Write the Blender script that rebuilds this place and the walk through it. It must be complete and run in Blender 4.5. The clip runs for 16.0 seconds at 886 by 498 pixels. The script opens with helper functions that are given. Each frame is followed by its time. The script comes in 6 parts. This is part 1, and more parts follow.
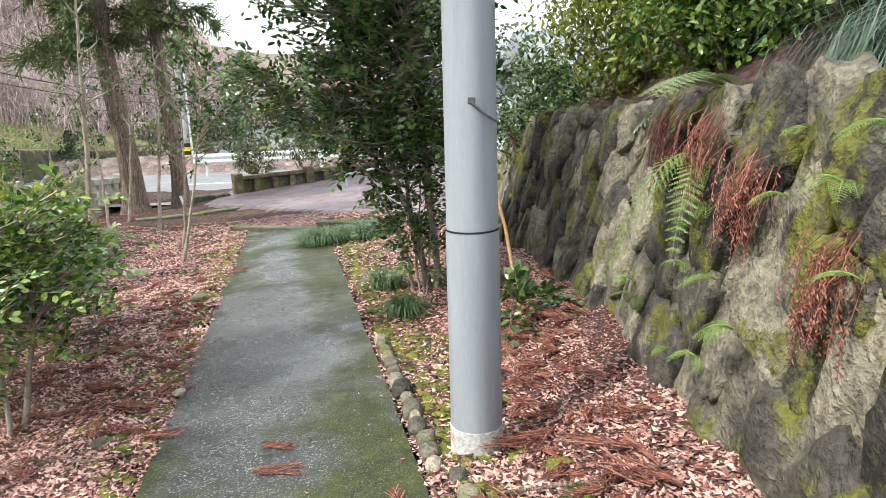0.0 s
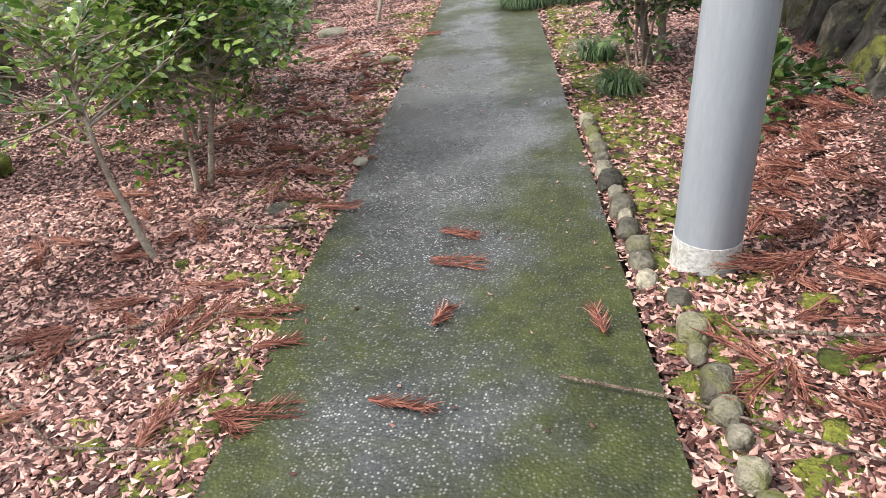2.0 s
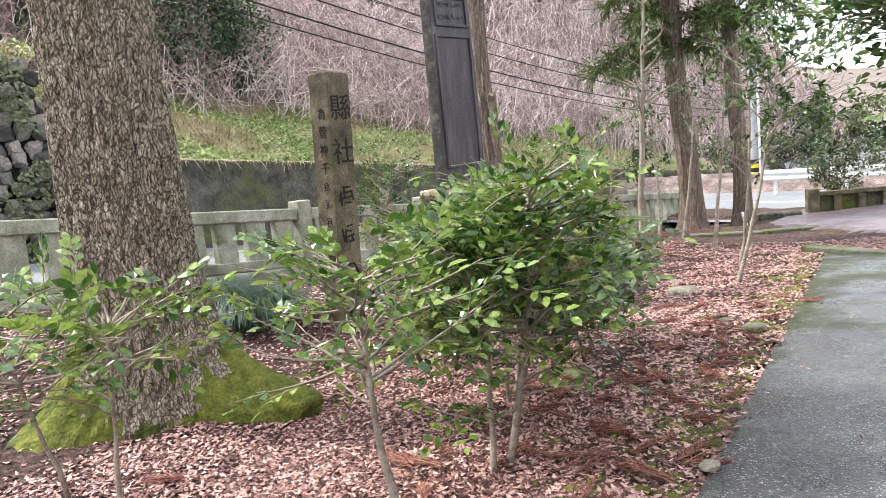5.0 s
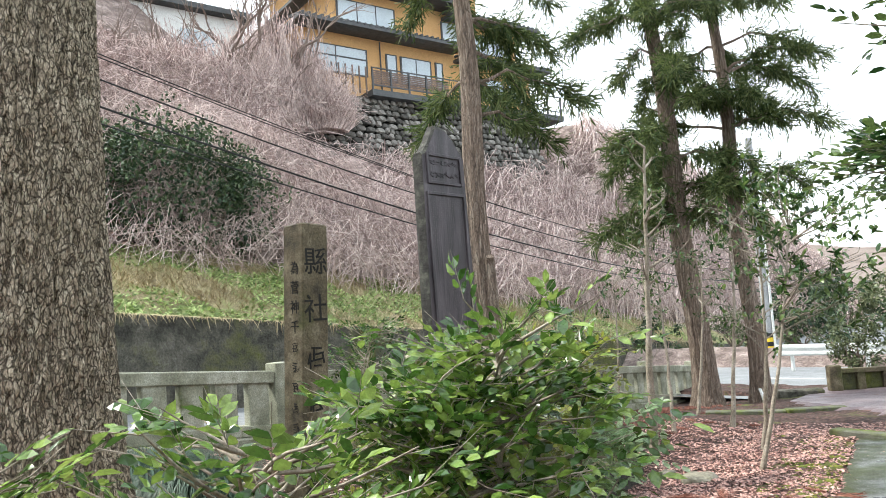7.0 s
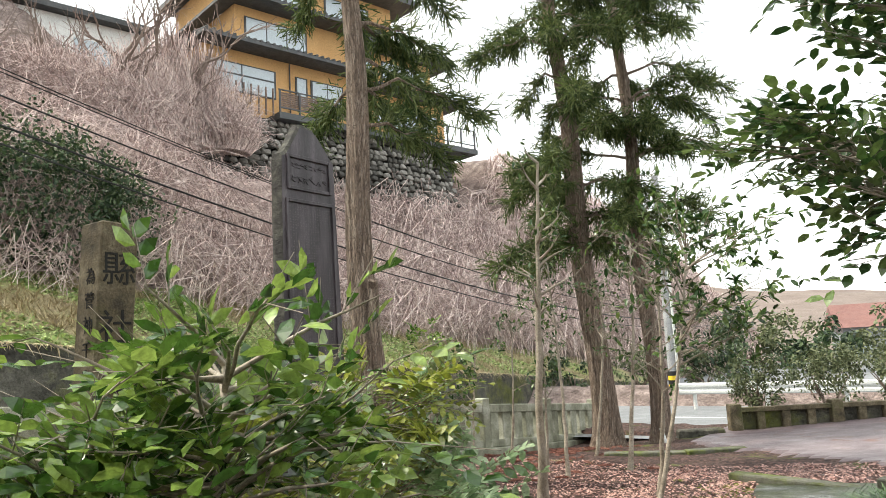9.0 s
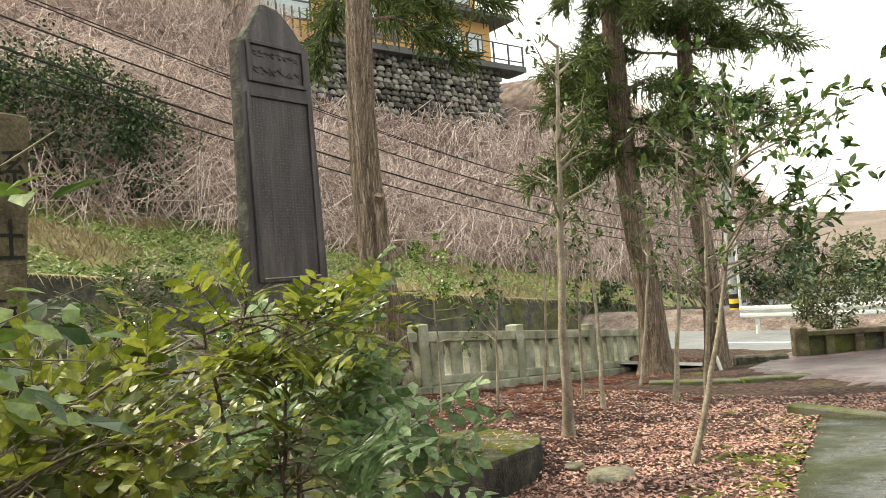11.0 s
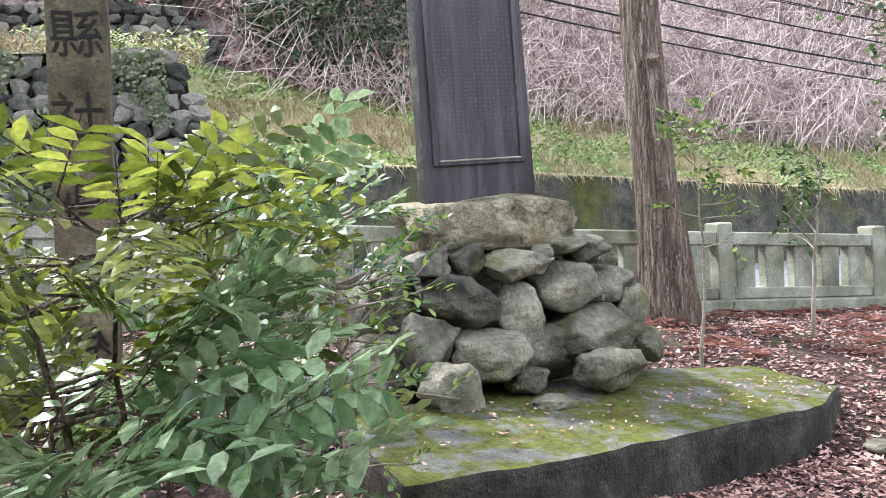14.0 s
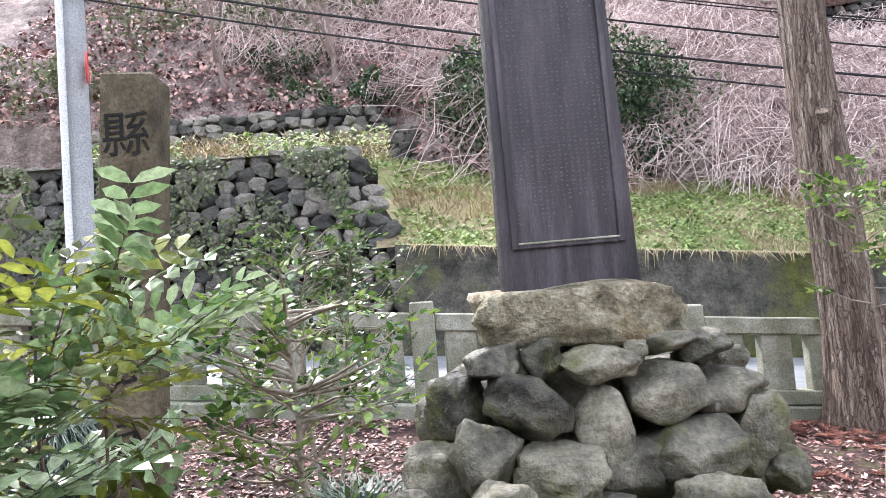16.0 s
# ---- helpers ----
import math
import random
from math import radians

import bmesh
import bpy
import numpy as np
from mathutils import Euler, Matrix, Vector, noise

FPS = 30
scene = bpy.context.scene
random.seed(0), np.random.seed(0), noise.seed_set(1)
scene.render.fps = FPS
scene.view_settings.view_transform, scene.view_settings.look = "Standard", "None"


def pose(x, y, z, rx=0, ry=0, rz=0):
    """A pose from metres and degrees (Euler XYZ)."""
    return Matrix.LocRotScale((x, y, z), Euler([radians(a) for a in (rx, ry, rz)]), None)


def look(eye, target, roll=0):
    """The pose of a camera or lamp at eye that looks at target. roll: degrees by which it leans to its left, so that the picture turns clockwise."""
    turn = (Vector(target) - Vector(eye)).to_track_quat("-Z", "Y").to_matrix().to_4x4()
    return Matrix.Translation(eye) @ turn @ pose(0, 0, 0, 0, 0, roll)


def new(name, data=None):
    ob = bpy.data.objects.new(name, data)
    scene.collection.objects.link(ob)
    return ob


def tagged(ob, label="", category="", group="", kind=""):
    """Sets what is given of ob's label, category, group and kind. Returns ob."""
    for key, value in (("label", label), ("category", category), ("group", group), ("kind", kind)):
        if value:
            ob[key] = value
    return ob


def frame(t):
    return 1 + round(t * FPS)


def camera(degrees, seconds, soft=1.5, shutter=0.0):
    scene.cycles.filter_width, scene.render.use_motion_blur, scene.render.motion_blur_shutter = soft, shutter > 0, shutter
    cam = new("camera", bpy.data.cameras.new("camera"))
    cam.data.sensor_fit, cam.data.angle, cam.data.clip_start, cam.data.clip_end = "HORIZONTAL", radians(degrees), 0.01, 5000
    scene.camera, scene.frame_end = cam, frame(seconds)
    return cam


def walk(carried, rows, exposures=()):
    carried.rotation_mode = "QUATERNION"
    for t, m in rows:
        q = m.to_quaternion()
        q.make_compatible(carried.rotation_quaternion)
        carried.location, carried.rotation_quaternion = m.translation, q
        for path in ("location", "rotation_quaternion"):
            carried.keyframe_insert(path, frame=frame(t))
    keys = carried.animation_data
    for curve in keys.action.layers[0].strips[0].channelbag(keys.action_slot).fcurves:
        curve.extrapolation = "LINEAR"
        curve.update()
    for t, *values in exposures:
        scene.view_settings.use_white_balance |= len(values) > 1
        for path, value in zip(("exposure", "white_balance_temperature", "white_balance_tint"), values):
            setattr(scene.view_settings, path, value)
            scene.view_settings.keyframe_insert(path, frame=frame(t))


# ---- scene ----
cam = camera(62.4, 16.0, 0.6)
METRES, EYE, TILT, LEAN, TURN = 8.0, 1.7, 0.0, 0.0, 0.0
ROWS = [
    (0.0, 0.0, 0.0, 0.0, -0.5, -12.91, 2.18),
    (0.5, -0.0021, 0.0247, -0.0077, 2.73, -14.09, 2.51),
    (1.0, -0.0128, 0.0472, -0.0129, 6.89, -17.91, 2.66),
    (1.5, -0.0165, 0.0677, -0.0229, 11.33, -22.96, 2.89),
    (2.0, -0.018, 0.0896, -0.0335, 14.96, -29.36, 3.34),
    (2.5, -0.0279, 0.1068, -0.0377, 16.09, -32.07, 3.36),
    (3.0, -0.0368, 0.1274, -0.0409, 19.87, -26.25, 3.65),
    (3.5, -0.0443, 0.1472, -0.044, 26.95, -20.31, 4.19),
    (4.0, -0.0553, 0.1632, -0.0435, 33.82, -15.13, 4.51),
    (4.5, -0.0624, 0.1846, -0.053, 39.39, -11.73, 4.64),
    (7.0, -0.1042, 0.2865, -0.0686, 42.45, 5.15, 3.85),
    (7.5, -0.1078, 0.3197, -0.0729, 39.31, 5.59, 3.28),
    (8.0, -0.1149, 0.3538, -0.076, 37.64, 6.25, 2.97),
    (8.5, -0.1276, 0.3891, -0.0792, 36.07, 7.86, 3.01),
    (11.0, -0.1683, 0.5838, -0.1017, 40.91, 2.47, 4.11),
    (11.5, -0.1794, 0.6192, -0.1032, 49.16, -0.05, 4.06),
    (12.0, -0.1829, 0.6593, -0.1051, 55.37, -2.03, 3.81),
    (12.5, -0.1935, 0.6979, -0.1105, 59.58, -3.51, 3.57),
    (13.0, -0.1989, 0.7377, -0.1131, 62.8, -4.44, 3.66),
    (13.5, -0.2042, 0.7802, -0.1141, 65.64, -4.59, 3.75),
    (14.0, -0.2226, 0.8148, -0.117, 69.75, -3.97, 3.69),
    (14.5, -0.2339, 0.8495, -0.1199, 75.34, -3.26, 3.56),
    (15.0, -0.2443, 0.8828, -0.1196, 81.55, -1.75, 3.43),
    (15.5, -0.2573, 0.9122, -0.1203, 85.63, 0.48, 3.56),
    (16.0, -0.2593, 0.9414, -0.1206, 87.63, 3.74, 4.41),
]
walk(cam, [(t, pose(0, 0, EYE, TILT, LEAN, TURN) @ pose(METRES * x, METRES * y, METRES * z, 90 + pitch, roll, yaw)) for t, x, y, z, yaw, pitch, roll in ROWS], [(0.0, 0.9, 6450, 9), (1.5, 0.74, 6700, 9), (2.5, 0.78, 6300, 17), (4.5, 1.15, 6300, 15), (7.0, 0.98, 6300, 6), (8.5, 0.82, 6600, 7), (11.0, 0.7, 7700, 2), (11.5, 1.0, 6500, 2), (12.0, 1.12, 6000, 4), (13.0, 1.24, 5900, 8), (16.0, 1.38, 5950, 17)])

# ---- world, sun ----
world = bpy.data.worlds.new("sky")
scene.world = world
world.use_nodes = True
wn = world.node_tree.nodes
wl = world.node_tree.links
sky = wn.new("ShaderNodeTexSky")
sky.sky_type = "NISHITA"
sky.sun_disc = False
sky.sun_elevation, sky.sun_rotation = radians(48), radians(245)
sky.dust_density, sky.air_density = 4.0, 1.0
haze = wn.new("ShaderNodeMix")
haze.data_type = "RGBA"
haze.inputs[0].default_value = 0.8
haze.inputs[7].default_value = (9.0, 9.3, 9.6, 1)
wl.new(sky.outputs[0], haze.inputs[6])
wl.new(haze.outputs[2], wn["Background"].inputs[0])
wn["Background"].inputs[1].default_value = 0.15
sun_data = bpy.data.lights.new("sun", "SUN")
sun_data.energy, sun_data.angle, sun_data.color = 3.5, radians(4), (1.0, 0.95, 0.86)
sun = new("sun", sun_data)
sun.matrix_world = look((-30, -14, 37), (0, 0, 0))

# ---- helpers of this scene ----
rnd = random.Random(7)


def lerp(a, b, t):
    return a + (b - a) * t


def clamp(v, a=0.0, b=1.0):
    return max(a, min(b, v))


def smooth(v):
    v = clamp(v)
    return v * v * (3 - 2 * v)


def fence_foot(y):
    """Height of the soil along the stone fence, which runs downhill."""
    return -0.70 - 0.09 * (min(y, 17.5) - 12.2) if y > -4 else 0.76


def soil(x, y):
    """Height of the ground: it falls ahead and to the fence side, and levels out at the road."""
    yy = min(y, 14.0)
    xb = lerp(-3.8, -5.0, clamp((y - 6) / 4))
    z = -0.05 + 0.063 * clamp(x, xb, 1.2) - 0.0375 * max(yy, -6)
    if y > 14:
        z -= 0.015 * min(y - 14, 8)
    if x < xb and y < 18.5:
        z = lerp(z, fence_foot(y), smooth((xb - x) / (xb + 8.35)))
    # hollow in front of the broken slab
    z -= 0.13 * math.exp(-((x + 4.45) / 0.85) ** 2 - ((y - 9.4) / 1.4) ** 2)
    # bank of leaves against the rock wall
    if x > 0.25 and y < 9:
        z += 0.30 * smooth((x - 0.25) / 1.1) * smooth((9 - y) / 2)
    return z


def road_z(y):
    """Height of the road behind the fence."""
    if y > 17.5:
        return -1.02 - 0.012 * min(y - 17.5, 30)
    return -1.02 - 0.085 * (y - 17.5)


class Geo:
    """Collects vertices and faces of one mesh."""

    def __init__(self):
        self.v, self.f, self.n = [], [], 0

    def add(self, verts, faces):
        n = self.n
        self.v.extend(tuple(p) for p in verts)
        self.f.extend(tuple(i + n for i in q) for q in faces)
        self.n += len(verts)

    def box(self, cx, cy, cz, sx, sy, sz, m=None, bevel=0.0):
        b = bevel
        xs, ys, zs = sx / 2, sy / 2, sz / 2
        if b:
            vs = []
            for z, k in ((-zs, b), (-zs + b, 0), (zs - b, 0), (zs, b)):
                x, y = xs - k, ys - k
                vs += [(-x + b, -y, z), (x - b, -y, z), (x, -y + b, z), (x, y - b, z), (x - b, y, z), (-x + b, y, z), (-x, y - b, z), (-x, -y + b, z)]
            fs = [tuple(reversed(range(8))), tuple(range(24, 32))]
            for r in range(3):
                for i in range(8):
                    j = (i + 1) % 8
                    fs.append((r * 8 + i, r * 8 + j, r * 8 + 8 + j, r * 8 + 8 + i))
        else:
            vs = [(x, y, z) for z in (-zs, zs) for x, y in ((-xs, -ys), (xs, -ys), (xs, ys), (-xs, ys))]
            fs = [(3, 2, 1, 0), (4, 5, 6, 7), (0, 1, 5, 4), (1, 2, 6, 5), (2, 3, 7, 6), (3, 0, 4, 7)]
        c = Vector((cx, cy, cz))
        if m is None:
            self.add([Vector(p) + c for p in vs], fs)
        else:
            self.add([m @ Vector(p) + c for p in vs], fs)

    def tube(self, pts, radii, n=8, lump=0.0, seed=0.0, caps=True):
        pts = [Vector(p) for p in pts]
        vs, fs = [], []
        ref = Vector((0.13, 0.97, 0.2))
        for i, p in enumerate(pts):
            d = (pts[min(i + 1, len(pts) - 1)] - pts[max(i - 1, 0)]).normalized()
            if abs(d.dot(ref)) > 0.95:
                ref = Vector((0.97, 0.1, 0.2))
            a = d.cross(ref).normalized()
            b = d.cross(a)
            for k in range(n):
                t = 2 * math.pi * k / n
                r = radii[i]
                if lump:
                    r *= 1 + lump * noise.noise(Vector((math.cos(t) * 1.3 + seed, math.sin(t) * 1.3, i * 0.35)))
                vs.append(p + a * (r * math.cos(t)) + b * (r * math.sin(t)))
        for i in range(len(pts) - 1):
            for k in range(n):
                j = (k + 1) % n
                fs.append((i * n + k, i * n + j, i * n + n + j, i * n + n + k))
        self.add(vs, fs)
        if caps:
            self.add(vs[:n], [tuple(reversed(range(n)))])
            self.add(vs[-n:], [tuple(range(n))])

    def leaf(self, p, d, up, length, width, fold=0.12):
        """A pointed leaf from p along d, folded along its rib."""
        s = d.cross(up)
        if s.length < 1e-4:
            s = d.cross(Vector((0.3, 0.5, 0.8)))
        s.normalize()
        u = s.cross(d)
        w = s * (width / 2)
        lift = u * (width * fold)
        a, b = p + d * (length * 0.27), p + d * (length * 0.66)
        tip = p + d * length - u * (length * 0.14)
        self.add([p, a + w * 0.82 + lift, b + w * 0.92 + lift * 0.6 - u * (length * 0.04), tip, b - w * 0.92 + lift * 0.6 - u * (length * 0.04), a - w * 0.82 + lift, b],
                 [(0, 1, 2, 6), (6, 2, 3), (0, 6, 4, 5), (6, 3, 4)])

    def mesh(self, name):
        me = bpy.data.meshes.new(name)
        me.from_pydata(self.v, [], self.f)
        me.update()
        return me


def part(name, geo, material, parent=None, label="", flat=True):
    """Links geo as one mesh object under a thing or a part."""
    me = geo if isinstance(geo, bpy.types.Mesh) else geo.mesh(name)
    if not me.materials:
        me.materials.append(material)
    if not flat:
        me.polygons.foreach_set("use_smooth", [True] * len(me.polygons))
    ob = new(name, me)
    if parent is not None:
        ob.parent = parent
    if label:
        tagged(ob, label)
    return ob


def thing(name, at, label, category, group="", kind="", rz=0.0):
    ob = new(name)
    ob.empty_display_size = 0.1
    ob.matrix_basis = pose(*at, 0, 0, rz)
    return tagged(ob, label, category, group, kind)


def solid(name, geo, material, label, category, group="", kind="", flat=True):
    return tagged(part(name, geo, material, None, "", flat), label, category, group, kind)


# ---- materials ----
def material(name, colours, scale=4.0, rough=0.8, bump=0.3, fine=60.0, island=0.0, piece=0.0, moss=None, stain=None, spec=0.4, stretch=(1, 1, 1), thin=0.0, deep=0.02, grainy=(0.5, 1.4)):
    """A weathered surface: colours by coarse noise, fine grain, bump, and where asked moss or stains with noisy edges."""
    m = bpy.data.materials.new(name)
    m.use_nodes = True
    n, l = m.node_tree.nodes, m.node_tree.links
    bsdf = n["Principled BSDF"]
    geo = n.new("ShaderNodeNewGeometry")
    mapped = n.new("ShaderNodeMapping")
    mapped.inputs["Scale"].default_value = stretch
    l.new(geo.outputs["Position"], mapped.inputs["Vector"])

    def noised(s, detail=5.0, r=0.6):
        t = n.new("ShaderNodeTexNoise")
        t.inputs["Scale"].default_value, t.inputs["Detail"].default_value, t.inputs["Roughness"].default_value = s, detail, r
        l.new(mapped.outputs[0], t.inputs["Vector"])
        return t.outputs["Fac"]

    def mix(f, a, b, kind="MIX"):
        t = n.new("ShaderNodeMix")
        t.data_type, t.blend_type = "RGBA", kind
        for sock, val in ((t.inputs[0], f), (t.inputs[6], a), (t.inputs[7], b)):
            if isinstance(val, (int, float)):
                sock.default_value = val
            elif isinstance(val, tuple):
                sock.default_value = (*val, 1)
            else:
                l.new(val, sock)
        return t.outputs[2]

    def ramp(f, lo, hi):
        t = n.new("ShaderNodeMapRange")
        t.inputs[1].default_value, t.inputs[2].default_value = lo, hi
        l.new(f, t.inputs[0])
        return t.outputs[0]

    r = n.new("ShaderNodeValToRGB")
    els = r.color_ramp.elements
    for i, c in enumerate(colours):
        pos = 0.3 + 0.4 * i / max(1, len(colours) - 1)
        e = els[i] if i < 2 else els.new(pos)
        e.position, e.color = pos, (*c, 1)
    coarse = noised(scale)
    if island or piece:
        src = geo.outputs["Random Per Island"]
        if piece:
            src = n.new("ShaderNodeObjectInfo").outputs["Random"]
        am = n.new("ShaderNodeMath")
        am.operation = "MULTIPLY_ADD"
        am.inputs[1].default_value = island or piece
        l.new(src, am.inputs[0])
        cm = n.new("ShaderNodeMath")
        cm.operation = "MULTIPLY_ADD"
        cm.inputs[1].default_value = 1 - 0.7 * (island or piece)
        l.new(coarse, cm.inputs[0])
        cm.inputs[2].default_value = -0.15 * (island or piece)
        l.new(cm.outputs[0], am.inputs[2])
        l.new(am.outputs[0], r.inputs[0])
    else:
        l.new(coarse, r.inputs[0])
    grain = noised(fine, 3.0, 0.7)
    g2 = ramp(grain, 0.25, 0.75)
    dark = n.new("ShaderNodeMapRange")
    dark.inputs[3].default_value, dark.inputs[4].default_value = grainy
    l.new(g2, dark.inputs[0])
    col = mix(1.0, r.outputs[0], dark.outputs[0], "MULTIPLY")
    rgh = rough
    if stain:
        col = mix(ramp(noised(stain[1], 6.0, 0.65), stain[2], stain[2] + 0.12), col, stain[0])
    if moss:
        mf = ramp(noised(moss[1], 7.0, 0.7), moss[2], moss[2] + moss[3])
        mcol = mix(ramp(noised(moss[1] * 6), 0.35, 0.65), moss[0], tuple(c * 0.45 for c in moss[0]))
        col = mix(mf, col, mcol)
    l.new(col, bsdf.inputs["Base Color"])
    rr = n.new("ShaderNodeMapRange")
    rr.inputs[3].default_value, rr.inputs[4].default_value = max(0.05, rough - 0.12), min(1, rough + 0.12)
    l.new(ramp(noised(scale * 2.3), 0.3, 0.7), rr.inputs[0])
    l.new(rr.outputs[0], bsdf.inputs["Roughness"])
    bsdf.inputs["Specular IOR Level"].default_value = spec
    if thin:
        bsdf.inputs["Transmission Weight"].default_value = 0.0
        tr = n.new("ShaderNodeBsdfTranslucent")
        l.new(col, tr.inputs[0])
        ms = n.new("ShaderNodeMixShader")
        ms.inputs[0].default_value = thin
        l.new(bsdf.outputs[0], ms.inputs[1])
        l.new(tr.outputs[0], ms.inputs[2])
        l.new(ms.outputs[0], n["Material Output"].inputs[0])
    if bump:
        b = n.new("ShaderNodeBump")
        b.inputs["Strength"].default_value = bump
        b.inputs["Distance"].default_value = deep
        hh = n.new("ShaderNodeMath")
        hh.operation = "MULTIPLY_ADD"
        hh.inputs[1].default_value = 0.5
        l.new(grain, hh.inputs[0])
        l.new(noised(scale * 4), hh.inputs[2])
        l.new(hh.outputs[0], b.inputs["Height"])
        l.new(b.outputs[0], bsdf.inputs["Normal"])
    return m


MOSS = (0.14, 0.17, 0.025)
M_SOIL = material("soil", [(0.016, 0.009, 0.007), (0.06, 0.032, 0.026), (0.20, 0.115, 0.095)], 16, 0.9, 1.0, 60, moss=((0.13, 0.15, 0.028), 1.1, 0.56, 0.08), deep=0.03)
M_STONE = material("mossy_stone", [(0.028, 0.026, 0.02), (0.135, 0.126, 0.095), (0.31, 0.285, 0.215)], 5, 0.6, 0.9, 34, piece=0.3, moss=((0.15, 0.155, 0.05), 2.6, 0.52, 0.14), stain=((0.36, 0.36, 0.30), 11, 0.63), deep=0.03)
M_CAP = material("cap_stone", [(0.06, 0.052, 0.034), (0.31, 0.275, 0.18), (0.62, 0.57, 0.44)], 6, 0.9, 1.0, 40, moss=((0.15, 0.145, 0.05), 3.0, 0.56, 0.12), stain=((0.23, 0.145, 0.075), 3.4, 0.58), deep=0.06)
M_STELE = material("dark_slate", [(0.022, 0.018, 0.021), (0.050, 0.041, 0.048), (0.11, 0.094, 0.104)], 3, 0.5, 0.25, 70, stretch=(3, 3, 0.35))
M_STELE_EDGE = material("rough_slate", [(0.014, 0.013, 0.012), (0.038, 0.036, 0.032), (0.10, 0.10, 0.08)], 9, 0.85, 1.2, 40)
M_GRANITE = material("fence_stone", [(0.15, 0.155, 0.11), (0.28, 0.285, 0.215), (0.46, 0.46, 0.39)], 3, 0.85, 0.5, 70, moss=((0.15, 0.17, 0.07), 2.0, 0.58, 0.12))
M_PILLAR = material("pillar_stone", [(0.035, 0.028, 0.017), (0.105, 0.085, 0.052), (0.20, 0.17, 0.115)], 4, 0.9, 0.8, 50, moss=((0.085, 0.095, 0.025), 1.5, 0.55, 0.2), stain=((0.42, 0.40, 0.34), 14, 0.70))
M_INK = material("carved_ink", [(0.008, 0.008, 0.008), (0.02, 0.018, 0.015)], 6, 0.95, 0.2)
M_POLE = material("galvanised_steel", [(0.19, 0.22, 0.255), (0.26, 0.29, 0.325), (0.33, 0.365, 0.40)], 3, 0.42, 0.06, 120, stretch=(1, 1, 0.12), stain=((0.19, 0.20, 0.20), 1.1, 0.66), grainy=(0.9, 1.06))
M_ROCK = material("rock_wall", [(0.012, 0.011, 0.009), (0.075, 0.07, 0.056), (0.27, 0.25, 0.185)], 5.5, 0.85, 1.0, 30, piece=0.35, moss=((0.155, 0.165, 0.028), 2.6, 0.53, 0.07), stain=((0.34, 0.33, 0.28), 9, 0.64), deep=0.05)
M_CONCRETE = material("old_concrete", [(0.028, 0.027, 0.021), (0.082, 0.078, 0.062), (0.16, 0.15, 0.125)], 2.8, 0.9, 1.0, 22, moss=((0.10, 0.11, 0.02), 0.7, 0.50, 0.13), deep=0.05)
# slab concrete twice: sides with shade in the colour, top paler under real moss
M_SLAB_SHADED = material("shaded_slab_concrete", [(0.012, 0.012, 0.01), (0.042, 0.039, 0.033), (0.10, 0.094, 0.078)], 5, 0.9, 1.0, 60, moss=((0.10, 0.11, 0.03), 1.5, 0.60, 0.1), deep=0.03)
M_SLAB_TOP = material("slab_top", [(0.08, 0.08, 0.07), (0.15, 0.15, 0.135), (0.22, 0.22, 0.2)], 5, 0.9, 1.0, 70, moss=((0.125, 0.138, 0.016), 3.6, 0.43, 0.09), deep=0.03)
M_ROAD = material("asphalt", [(0.16, 0.17, 0.18), (0.22, 0.23, 0.24)], 1.5, 0.6, 0.3, 120)
M_LOT = material("wet_lot", [(0.085, 0.062, 0.068), (0.15, 0.115, 0.125), (0.21, 0.165, 0.17)], 1.2, 0.5, 0.5, 60, stain=((0.13, 0.06, 0.045), 2.0, 0.58))
M_BARK = material("cedar_bark", [(0.12, 0.086, 0.066), (0.30, 0.225, 0.175), (0.50, 0.42, 0.35)], 20, 0.95, 1.0, 70, stretch=(1.6, 1.6, 0.16), deep=0.04)
M_BIGBARK = material("old_bark", [(0.17, 0.138, 0.096), (0.40, 0.335, 0.245), (0.62, 0.55, 0.43)], 15, 0.95, 1.0, 60, stretch=(1.7, 1.7, 0.9), moss=((0.15, 0.145, 0.045), 0.8, 0.60, 0.2), deep=0.02)
M_TWIG = material("pale_twig", [(0.15, 0.12, 0.09), (0.28, 0.24, 0.19), (0.36, 0.32, 0.27)], 7, 0.85, 0.3, 60)
M_LEAF = material("shrub_leaf", [(0.036, 0.09, 0.015), (0.11, 0.20, 0.034), (0.24, 0.34, 0.075)], 2, 0.24, 0, 40, island=0.75, spec=0.7, thin=0.3)
M_GLOSS = material("camellia_leaf", [(0.026, 0.066, 0.018), (0.066, 0.13, 0.034), (0.14, 0.21, 0.06)], 2, 0.26, 0, 40, island=0.7, spec=0.6, thin=0.3)
M_OLIVE = material("olive_leaf", [(0.075, 0.10, 0.014), (0.165, 0.195, 0.026), (0.29, 0.32, 0.06)], 2, 0.4, 0, 40, island=0.7, spec=0.5, thin=0.45)
M_NEEDLE = material("cedar_needle", [(0.04, 0.07, 0.02), (0.085, 0.12, 0.035), (0.14, 0.175, 0.06)], 1, 0.7, 0, 40, island=0.7, thin=0.35)
M_LITTER = material("fallen_leaf", [(0.062, 0.025, 0.021), (0.25, 0.112, 0.093), (0.54, 0.335, 0.285)], 0.9, 0.5, 0, 40, island=0.9)
M_GRASSBANK = material("bank_soil", [(0.15, 0.115, 0.07), (0.28, 0.235, 0.13), (0.27, 0.29, 0.12)], 1.6, 0.95, 0.8, 20, moss=((0.16, 0.235, 0.06), 0.6, 0.47, 0.12))
M_HILL = material("brush_hill", [(0.12, 0.09, 0.08), (0.28, 0.215, 0.195), (0.46, 0.375, 0.34)], 2.2, 1.0, 1.0, 14, deep=0.2)
